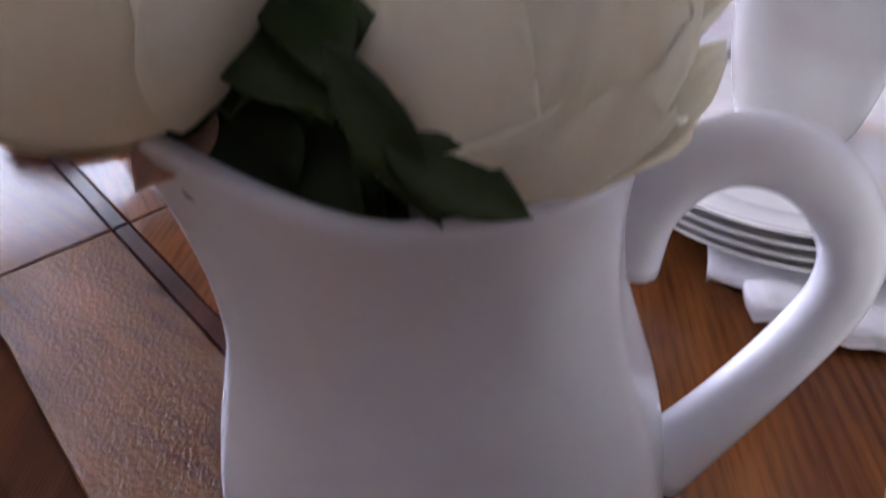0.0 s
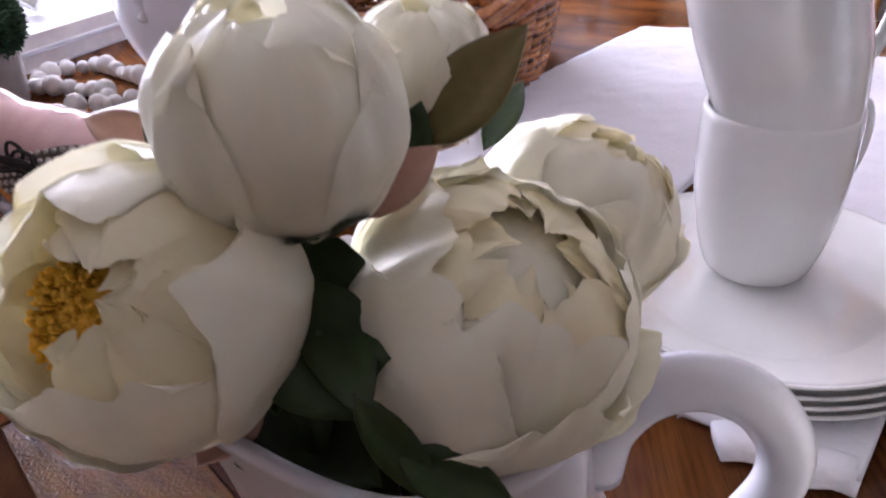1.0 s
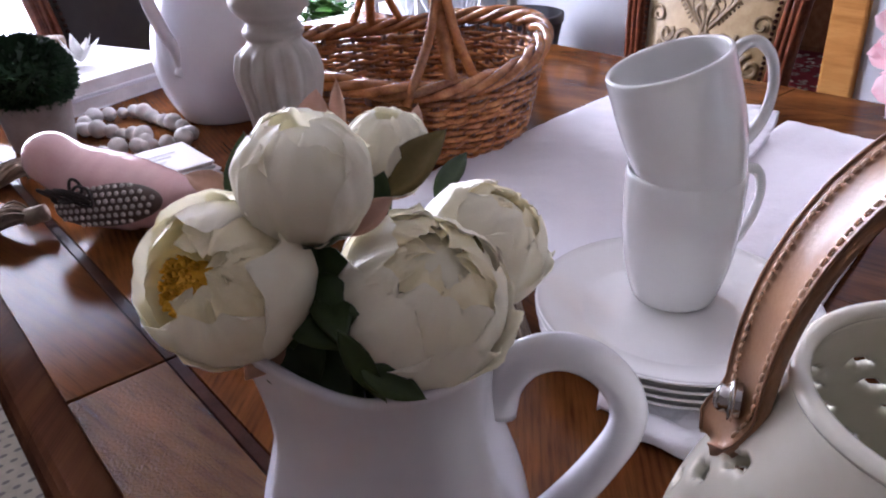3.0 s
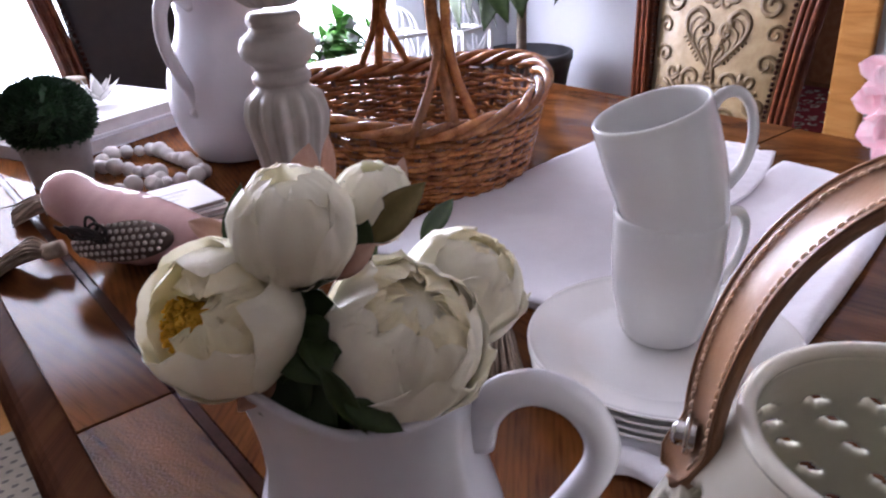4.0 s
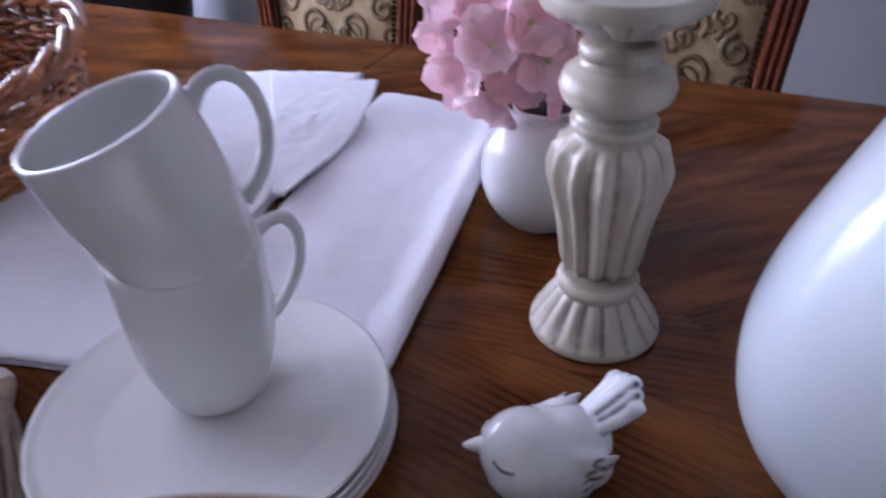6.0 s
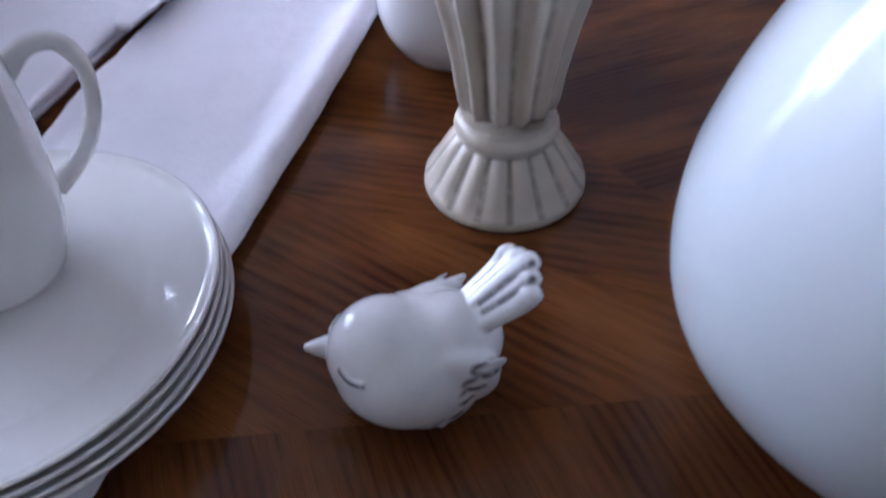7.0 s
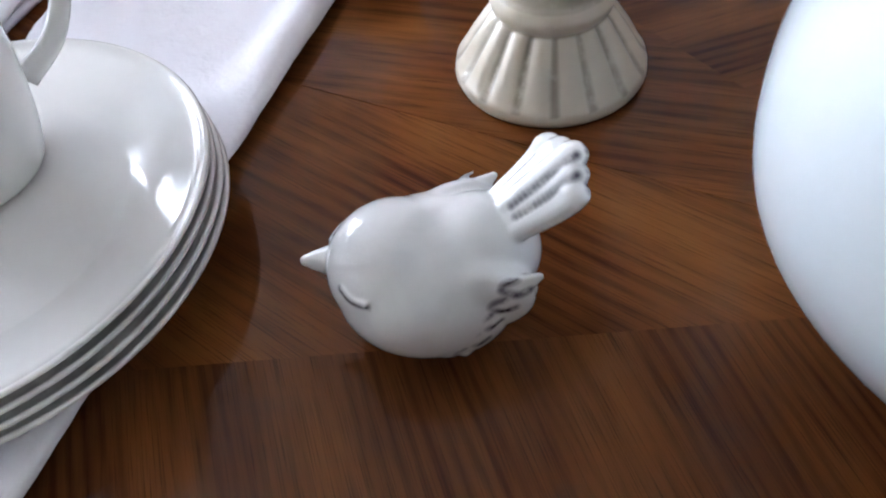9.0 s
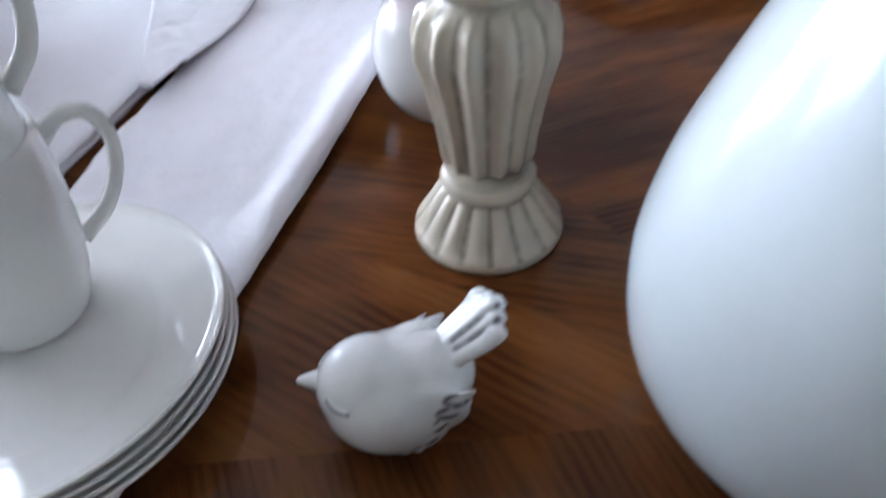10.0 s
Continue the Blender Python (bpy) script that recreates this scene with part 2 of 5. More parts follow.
M_BARK = plain("grey_brown_trunk", (0.20, 0.15, 0.11), (0.30, 0.24, 0.19), 0.85, 50, 300, 0.6, 0.002)
M_CAGE = plain("white_cage_paint", (0.70, 0.70, 0.71), (0.78, 0.78, 0.79), 0.35, 30, 300, 0.1)
M_BRIGHTLEAF = plain("bright_green_leaf", (0.06, 0.20, 0.03), (0.14, 0.34, 0.07), 0.5, 30, 300, 0.2, translucent=0.35, vary=0.3)
M_WHITEFLOWER = plain("white_blossom", (0.76, 0.76, 0.78), (0.82, 0.82, 0.84), 0.6, 30, 300, 0.1, translucent=0.3)
M_CARPET = plain("red_carpet", (0.22, 0.012, 0.02), (0.33, 0.03, 0.04), 0.95, 20, 300, 0.5, 0.002)
M_CARPETPAT = plain("cream_carpet_pattern", (0.50, 0.42, 0.34), (0.62, 0.54, 0.45), 0.95, 20, 300, 0.4, 0.002)
M_TABLE = wood("walnut_veneer", (0.018, 0.0055, 0.002), (0.092, 0.028, 0.0085), (0.190, 0.070, 0.019), 60, 3.0, 0.28, 0.32, 3.0, ring=0.75)
M_TABLE_B = wood("walnut_straight_veneer", (0.016, 0.005, 0.002), (0.080, 0.025, 0.0082), (0.158, 0.057, 0.0165), -85, 3.2, 0.28, 0.30, 5.0, ring=0.6)
M_TABLE_C = wood("walnut_veneer_mirrored", (0.018, 0.0055, 0.002), (0.092, 0.028, 0.0085), (0.190, 0.070, 0.019), 40, 3.0, 0.28, 0.32, 3.0, ring=0.75)
M_TABLE_D = wood("walnut_straight_mirrored", (0.016, 0.005, 0.002), (0.080, 0.025, 0.0082), (0.158, 0.057, 0.0165), 4, 3.2, 0.28, 0.30, 5.0, ring=0.6)
M_TABLE_EDGE = wood("dark_edge_moulding", (0.020, 0.008, 0.005), (0.042, 0.016, 0.009), (0.07, 0.027, 0.013), 131, 2.0, 0.6, 0.03, 10)
M_BAND = wood("crossband_veneer", (0.026, 0.008, 0.003), (0.062, 0.020, 0.007), (0.105, 0.038, 0.012), 40, 3.0, 0.3, 0.26, 3, vary=0.12, ring=0.5, peel=0.12)
M_BAND_RAW = wood("crackled_crossband_veneer", (0.024, 0.007, 0.0025), (0.065, 0.022, 0.0065), (0.130, 0.050, 0.014), 40, 3.0, 0.35, 0.30, 3, ring=0.5, peel=1.0)
M_INLAY = plain("dark_inlay", (0.022, 0.009, 0.006), (0.040, 0.015, 0.010), 0.2, 40, 400, 0.1, coat=0.1, spec=0.02)
M_CHAIRWOOD = wood("mahogany", (0.05, 0.014, 0.008), (0.115, 0.032, 0.016), (0.17, 0.055, 0.025), 0, 4.0, 0.28, 0.4, 6)
M_PINE = wood("orange_pine", (0.30, 0.12, 0.03), (0.46, 0.21, 0.06), (0.55, 0.28, 0.09), 90, 2.0, 0.35, 0.3, 8)
M_FLOORWOOD = wood("floor_pine", (0.10, 0.045, 0.014), (0.17, 0.08, 0.028), (0.22, 0.11, 0.04), 0, 1.5, 0.4, 0.2, 7, vary=0.15)
M_RUG = plain("beige_weave", (0.075, 0.06, 0.04), (0.11, 0.09, 0.062), 0.95, 30, 400, 0.5, 0.002)
M_RUGDOT = plain("dark_weave", (0.022, 0.016, 0.011), (0.035, 0.025, 0.017), 0.95, 30, 400, 0.4, 0.001)
M_PANELWOOD = wood("red_brown_panelling", (0.17, 0.06, 0.025), (0.28, 0.11, 0.05), (0.36, 0.16, 0.08), 0, 1.6, 0.4, 0.2, 7)


def glass_material():
    m, N, L, p = nodes_of("window_glass")
    p.inputs["Transmission Weight"].default_value, p.inputs["Roughness"].default_value = 1.0, 0.0
    p.inputs["IOR"].default_value = 1.01
    return m


def backdrop_material():
    m, N, L, p = nodes_of("bright_sky_haze")
    e = N.new("ShaderNodeEmission")
    e.inputs["Color"].default_value, e.inputs["Strength"].default_value = (0.93, 0.96, 1.0, 1), 4.0
    L.new(e.outputs[0], N["Material Output"].inputs["Surface"])
    return m


M_GLASS = glass_material()
M_SKYHAZE = backdrop_material()

# ---- building helpers ----


def mesh_from(bm, name):
    bmesh.ops.recalc_face_normals(bm, faces=bm.faces[:])
    me = bpy.data.meshes.new(name)
    bm.to_mesh(me)
    bm.free()
    return me


def part(name, bm, material, parent, label="", smooth=True, m=None):
    me = bm if isinstance(bm, bpy.types.Mesh) else mesh_from(bm, name)
    if not me.materials:
        me.materials.append(material)
    if smooth:
        me.shade_smooth()
    ob = new(name, me)
    if parent:
        ob.parent = parent
    if m is not None:
        ob.matrix_basis = m
    if label:
        tagged(ob, label)
    return ob


def thing(name, m, label, category, group="", kind=""):
    ob = new(name)
    ob.empty_display_size = 0.02
    ob.matrix_basis = m
    return tagged(ob, label, category, group, kind)


def solid(name, bm, material, m, label, category="", group="", kind="", smooth=True):
    ob = part(name, bm, material, None, "", smooth, m)
    return tagged(ob, label, category, group, kind)


def lathe(profile, segs=48, flute=None, close=True):
    """Turned form from (radius, height) pairs; flute(i, angle, r, z) may change the radius."""
    bm = bmesh.new()
    rings = []
    for i, (r, z) in enumerate(profile):
        if r < 1e-6:
            rings.append([bm.verts.new((0, 0, z))])
            continue
        ring = []
        for k in range(segs):
            a = 2 * math.pi * k / segs
            q = flute(i, a, r, z) if flute else r
            ring.append(bm.verts.new((q * math.cos(a), q * math.sin(a), z)))
        rings.append(ring)
    for a, b in zip(rings, rings[1:]):
        for k in range(segs):
            j = (k + 1) % segs
            if len(a) == 1 and len(b) == 1:
                break
            if len(a) == 1:
                bm.faces.new((a[0], b[j], b[k]))
            elif len(b) == 1:
                bm.faces.new((a[k], a[j], b[0]))
            else:
                bm.faces.new((a[k], a[j], b[j], b[k]))
    return bm


def smooth_line(points, n):
    """A Catmull-Rom line through the points, n samples."""
    p = [Vector(q) for q in points]
    p = [2 * p[0] - p[1], *p, 2 * p[-1] - p[-2]]
    out = []
    for k in range(n):
        s = k / (n - 1) * (len(p) - 3)
        i = min(int(s), len(p) - 4)
        u = s - i
        a, b, c, d = p[i:i + 4]
        out.append(0.5 * (2 * b + (c - a) * u + (2 * a - 5 * b + 4 * c - d) * u * u + (3 * b - a - 3 * c + d) * u ** 3))
    return out


def tube(points, radius, segs=8, closed=False, bm=None, flat=1.0, up=(0, 0, 1)):
    """A round or flattened rod along the points; radius may be a function of 0..1."""
    bm = bm or bmesh.new()
    pts = [Vector(p) for p in points]
    n = len(pts)
    rings = []
    side = None
    for i, p in enumerate(pts):
        t = (pts[(i + 1) % n] - pts[i - 1]) if closed else (pts[min(i + 1, n - 1)] - pts[max(i - 1, 0)])
        t = t.normalized() if t.length > 1e-9 else Vector((0, 0, 1))
        if side is None:
            side = t.cross(Vector(up))
            if side.length < 1e-3:
                side = t.cross(Vector((1, 0, 0)))
        side = (side - t * side.dot(t)).normalized()
        nor = side.cross(t)
        r = radius(i / max(n - 1, 1)) if callable(radius) else radius
        rings.append([bm.verts.new(p + side * (r * math.cos(2 * math.pi * k / segs)) + nor * (r * flat * math.sin(2 * math.pi * k / segs))) for k in range(segs)])
    for i in range(n if closed else n - 1):
        a, b = rings[i], rings[(i + 1) % n]
        for k in range(segs):
            j = (k + 1) % segs
            bm.faces.new((a[k], a[j], b[j], b[k]))
    if not closed:
        bm.faces.new(rings[0][::-1])
        bm.faces.new(rings[-1])
    return bm


def slab(fn, nu, nv, thick, bm=None):
    """A sheet fn(u, v) -> place, with real thickness downwards along its normal."""
    bm = bm or bmesh.new()
    g = [[Vector(fn(i / nu, j / nv)) for j in range(nv + 1)] for i in range(nu + 1)]
    top, low = [], []
    for i in range(nu + 1):
        a, b = [], []
        for j in range(nv + 1):
            du = g[min(i + 1, nu)][j] - g[max(i - 1, 0)][j]
            dv = g[i][min(j + 1, nv)] - g[i][max(j - 1, 0)]
            n = du.cross(dv)
            n = n.normalized() if n.length > 1e-12 else Vector((0, 0, 1))
            th = thick(i / nu, j / nv) if callable(thick) else thick
            a.append(bm.verts.new(g[i][j]))
            b.append(bm.verts.new(g[i][j] - n * th))
        top.append(a)
        low.append(b)
    for i in range(nu):
        for j in range(nv):
            bm.faces.new((top[i][j], top[i + 1][j], top[i + 1][j + 1], top[i][j + 1]))
            bm.faces.new((low[i][j], low[i][j + 1], low[i + 1][j + 1], low[i + 1][j]))
    rim = [(i, 0) for i in range(nu)] + [(nu, j) for j in range(nv)] + [(i, nv) for i in range(nu, 0, -1)] + [(0, j) for j in range(nv, 0, -1)]
    for (i, j), (k, l) in zip(rim, rim[1:] + rim[:1]):
        bm.faces.new((top[i][j], low[i][j], low[k][l], top[k][l]))
    return bm


def box(x0, y0, z0, x1, y1, z1, bevel=0.0, bm=None, segments=2):
    own = bmesh.new()
    bmesh.ops.create_cube(own, size=1)
    for v in own.verts:
        v.co = ((x0 + x1) / 2 + v.co.x * (x1 - x0), (y0 + y1) / 2 + v.co.y * (y1 - y0), (z0 + z1) / 2 + v.co.z * (z1 - z0))
    if bevel:
        bmesh.ops.bevel(own, geom=own.edges[:], offset=bevel, segments=segments, affect="EDGES", profile=0.5)
    if bm is None:
        return own
    merge(bm, own)
    return bm


def merge(bm, other, m=None):
    """Adds the faces of other to bm."""
    me = bpy.data.meshes.new("tmp")
    if m is not None:
        other.transform(m)
    other.to_mesh(me)
    other.free()
    bm.from_mesh(me)
    bpy.data.meshes.remove(me)
    return bm


def ball(r, u=16, v=10, m=None):
    bm = bmesh.new()
    bmesh.ops.create_uvsphere(bm, u_segments=u, v_segments=v, radius=r)
    if m is not None:
        bm.transform(m)
    return bm


def turned(profile, steps=4):
    """A softened profile through the given (radius, height) pairs."""
    return [(max(p.x, 0.0), p.y) for p in smooth_line([(r, z, 0) for r, z in profile], (len(profile) - 1) * steps + 1)]


def aim(place, direction, roll=0.0):
    """A pose at place whose z axis points along direction."""
    q = Vector(direction).to_track_quat("Z", "Y").to_matrix().to_4x4()
    return Matrix.Translation(place) @ q @ pose(0, 0, 0, 0, 0, roll)



def set_groove_tone(me, fn):
    """Stores how far each point of a mesh takes the groove colour, 0 to 1."""
    me.attributes.new("groove_tone", "FLOAT", "POINT").data.foreach_set("value", [fn(v.co) for v in me.vertices])


def sheet(fn, nu, nv):
    """A single thin skin fn(u, v), for petals."""
    bm = bmesh.new()
    g = [[bm.verts.new(fn(i / nu, j / nv)) for j in range(nv + 1)] for i in range(nu + 1)]
    for i in range(nu):
        for j in range(nv):
            bm.faces.new((g[i][j], g[i + 1][j], g[i + 1][j + 1], g[i][j + 1]))
    return bm

# ---- the room ----


def build_room():
    def wall(name, boxes, label, paint=None):
        bm = bmesh.new()
        for b in boxes:
            box(*b, bm=bm)
        return solid(name, bm, paint or M_WALL, ROOM, label, "wall", "", "structure", smooth=False)

    floor_bm = box(N_BACK - 0.2, V_BACK - 0.2, FLOOR - 0.1, N_WALL + 0.2, V_WALL + 0.2, FLOOR - 0.02)
    solid("floor", floor_bm, M_FLOORWOOD, ROOM, "orange-brown pine floor under the dining table", "floor", "", "structure", smooth=False)
    # ceiling added out of view; its tone sets the bounce from above
    solid("ceiling", box(N_BACK - 0.2, V_BACK - 0.2, CEIL, N_WALL + 2.6, V_WALL + 0.2, CEIL + 0.1), M_CEIL, ROOM, "plain pale painted ceiling added out of view", "ceiling", "", "structure", smooth=False)
    w = V_WALL
    wall("wall_window", [(N_BACK - 0.2, w, FLOOR - 0.1, WIN_N0, w + 0.2, CEIL), (WIN_N1, w, FLOOR - 0.1, N_WALL + 0.2, w + 0.2, CEIL),
                         (WIN_N0, w, FLOOR - 0.1, WIN_N1, w + 0.2, WIN_Z0), (WIN_N0, w, WIN_Z1, WIN_N1, w + 0.2, CEIL)], "white plaster wall with a wide low window")
    n = N_WALL
    wall("wall_door", [(n, V_BACK - 0.2, FLOOR - 0.1, n + 0.16, DOOR_V0, CEIL), (n, DOOR_V1, FLOOR - 0.1, n + 0.16, w, CEIL), (n, DOOR_V0, 1.3, n + 0.16, DOOR_V1, CEIL)], "white plaster wall with a doorway")
    # added walls out of view: they close the room and cut the fill light
    wall("wall_back", [(N_BACK - 0.2, V_BACK - 0.2, FLOOR - 0.1, N_BACK, w, CEIL)], "plain dark brown wall added out of view", M_TAN)
    wall("wall_end", [(N_BACK, V_BACK - 0.2, FLOOR - 0.1, n, V_BACK, CEIL)], "plain dark brown wall added out of view", M_TAN)
    win = thing("window_1", room_at((WIN_N0 + WIN_N1) / 2, w + 0.06, WIN_Z0), "wide white framed window full of daylight", "window", "", "structure")
    W, H = WIN_N1 - WIN_N0, WIN_Z1 - WIN_Z0
    for x0, x1, z0, z1 in ((-W / 2, -W / 2 + 0.06, 0, H), (W / 2 - 0.06, W / 2, 0, H), (-W / 2 + 0.06, W / 2 - 0.06, 0, 0.06), (-W / 2 + 0.06, W / 2 - 0.06, H - 0.06, H), (-0.12, -0.07, 0.06, H - 0.06)):
        part("window_frame", box(x0, 0, z0, x1, 0.05, z1, 0.006), M_FRAME, win, smooth=False)
    for x0, x1 in ((-W / 2 + 0.06, -0.12), (-0.07, W / 2 - 0.06)):
        pane = part("pane", box(x0, 0.02, 0.06, x1, 0.026, H - 0.06), M_GLASS, win, smooth=False)
        pane.visible_shadow = False
    part("window_sill", box(-W / 2 - 0.03, -0.28, -0.04, W / 2 + 0.03, -0.002, -0.004, 0.008), M_FRAME, win, "white sill board", smooth=False)
    solid("backdrop", box(-6, w + 5.0, -4, 8, w + 5.1, 6), M_SKYHAZE, ROOM, "overexposed bright sky outside the window", "backdrop", "", "structure", smooth=False)
    # doorway trim and the hall behind
    door = thing("door_1", room_at(n, DOOR_V0, FLOOR), "open doorway in an orange pine frame", "doorway", "", "structure")
    dv = DOOR_V1 - DOOR_V0
    for y0, y1 in ((-0.10, 0.0), (dv, dv + 0.10)):
        part("door_frame", box(-0.02, y0, 0, 0.17, y1, 2.14, 0.008), M_PINE, door, smooth=False)
    part("door_frame", box(-0.02, 0, 2.06, 0.17, dv, 2.14, 0.008), M_PINE, door, smooth=False)
    solid("hall_floor", box(n + 0.16, -1.4, FLOOR - 0.1, n + 2.5, V_WALL + 1.0, FLOOR - 0.02), M_PANELWOOD, ROOM, "red-brown wooden hall floor", "floor", "", "structure", smooth=False)
    bm = bmesh.new()
    for k in range(20):
        box(n + 2.3, -1.4 + 0.17 * k, FLOOR - 0.02, n + 2.4, -1.4 + 0.17 * k + 0.164, CEIL, 0.004, bm, 1)
    box(n + 2.4, -1.4, FLOOR - 0.02, n + 2.5, V_WALL + 1.0, CEIL, bm=bm)
    solid("wall_hall", bm, M_PANELWOOD, ROOM, "red-brown wood panelled hall wall", "wall", "", "structure", smooth=False)
    wall("wall_hall_side", [(n + 0.16, -1.5, FLOOR - 0.1, n + 2.5, -1.4, CEIL), (n + 0.16, V_WALL + 1.0, FLOOR - 0.1, n + 2.5, V_WALL + 1.1, CEIL)], "white plaster hall wall")
    rug = thing("carpet", room_at(n + 0.25, 0.45, FLOOR - 0.02), "red carpet with a cream scroll pattern", "carpet")
    part("carpet_field", slab(lambda u, v: (u * 1.9, v * 1.7, 0.012), 8, 8, 0.011), M_CARPET, rug)
    rnd = random.Random(5)
    bm = bmesh.new()
    for i in range(22):
        for j in range(20):
            cx, cy, r = 0.05 + i * 0.084, 0.05 + j * 0.084, rnd.uniform(0.026, 0.04)
            a0 = rnd.uniform(0, 6.3)
            cx, cy = cx + rnd.uniform(-0.02, 0.02), cy + rnd.uniform(-0.02, 0.02)
            pts = [(cx + (r - 0.0035 * k) * math.cos(a0 + k * 0.62), cy + (r - 0.0035 * k) * math.sin(a0 + k * 0.62), 0.0135) for k in range(9)]
            tube(pts, 0.008, 4, bm=bm, flat=0.2)
    tagged(part("scroll_pattern", bm, M_CARPETPAT, rug, "cream woven scrolls"), kind="stuff")


DOOR_V0, DOOR_V1 = 0.85, 1.42
build_room()

# ---- the table ----
TAB_N0, TAB_N1, TAB_V0, TAB_V1 = -0.04, 1.03, -1.05, 1.5


def build_table():
    table = thing("dining_table", room_at((TAB_N0 + TAB_N1) / 2, (TAB_V0 + TAB_V1) / 2, FLOOR), "large varnished walnut dining table with inlaid border", "table")
    inv = table.matrix_basis.inverted()
    H, V = -FLOOR, (TAB_V1 - TAB_V0) / 2
    N = (TAB_N1 - TAB_N0) / 2
    band = 0.0824
    part("apron", box(-N + 0.09, -V + 0.09, H - 0.13, N - 0.09, V - 0.09, H - 0.034, 0.004), M_TABLE_EDGE, table, smooth=False)
    for sx in (-1, 1):
        for sy in (-1, 1):
            prof = turned([(0.03, 0), (0.036, 0.03), (0.028, 0.10), (0.045, 0.34), (0.052, 0.50), (0.04, 0.56), (0.048, 0.58), (0.048, H - 0.035)])
            part("leg", lathe(prof, 20), M_TABLE_EDGE, table, m=pose(sx * (N - 0.12), sy * (V - 0.12), 0))
    core = box(-N, -V, H - 0.034, N, V, H - 0.004, 0.012, segments=4)
    part("edge_moulding", core, M_TABLE_EDGE, table, "dark rounded edge moulding", smooth=False)

    def lay(name, n0, v0, n1, v1, mat, label=""):
        """A veneer sheet whose grain keeps to the world, so the sheets of one figure agree."""
        bm = box(n0, v0, -0.0045, n1, v1, 0.0, 0.0006, segments=1)
        bm.transform(ROOM)
        return part(name, bm, mat, table, label, False, inv)

    e = 0.0012
    seam = [TAB_V0 + 0.02, -0.55, 0.386, 0.95, TAB_V1 - 0.02]
    for v0, v1 in zip(seam, seam[1:]):
        lay("veneer_panel", TAB_N1 - 0.022 - band - 0.0104, v0 + e, TAB_N1 - 0.022, v1 - e, M_TABLE_C, "figured walnut veneer")
        for n0, n1 in ((TAB_N0 + 0.034, TAB_N0 + 0.022 + band),):
            lay("border_band", n0, v0 + e, n1, v1 - e, M_BAND_RAW if v0 < 0 < v1 else M_BAND, "cross-banded reddish veneer border")
        for n0 in (TAB_N0 + 0.022 + band + 0.0008,):
            lay("inlay_strip", n0, v0 + e, n0 + 0.009, v1 - e, M_INLAY, "thin dark inlaid strip")
    in0, in1 = TAB_N0 + 0.022 + band + 0.0106, TAB_N1 - 0.022 - band - 0.0106
    mid, g = 0.487, 0.0002

    def cut(n):
        return -0.063 - 1.842 * (min(n, 2 * mid - n) - 0.398)

    def lay_poly(pts, mat, label):
        bm = bmesh.new()
        lo, hi = [bm.verts.new((x, y, -0.0045)) for x, y in pts], [bm.verts.new((x, y, 0.0)) for x, y in pts]
        bm.faces.new(hi)
        bm.faces.new(lo[::-1])
        for i in range(len(pts)):
            j = (i + 1) % len(pts)
            bm.faces.new((lo[i], lo[j], hi[j], hi[i]))
        bm.transform(ROOM)
        return part("veneer_panel", bm, mat, table, label, False, inv)

    for v0, v1 in zip(seam, seam[1:]):
        v0, v1 = v0 + e, v1 - e
        for n0, n1, far, near in ((in0, mid - g, M_TABLE, M_TABLE_B), (mid + g, in1, M_TABLE_C, M_TABLE_D)):
            if v0 < 0 < v1:
                edge = n0 if far is M_TABLE else n1
                inner = n1 if far is M_TABLE else n0
                top = 0.398 + (-0.063 - v1) / 1.842
                top = top if far is M_TABLE else 2 * mid - top
                lay_poly([(edge, v1), (top, v1), (inner, cut(inner)), (inner, v0), (edge, v0)], near, "straight-grained walnut veneer")
                lay_poly([(top, v1), (inner, v1), (inner, cut(inner))], far, "figured walnut veneer")
            else:
                lay("veneer_panel", n0, v0, n1, v1, far, "figured walnut veneer")


build_table()

# ---- chairs ----


def spiral(cx, cy, r, a0, turns, sign, n=16):
    return [(cx + sign * r * (1 - 0.85 * k / n) * math.cos(a0 + turns * 2 * math.pi * k / n), 0, cy + r * (1 - 0.85 * k / n) * math.sin(a0 + turns * 2 * math.pi * k / n)) for k in range(n + 1)]


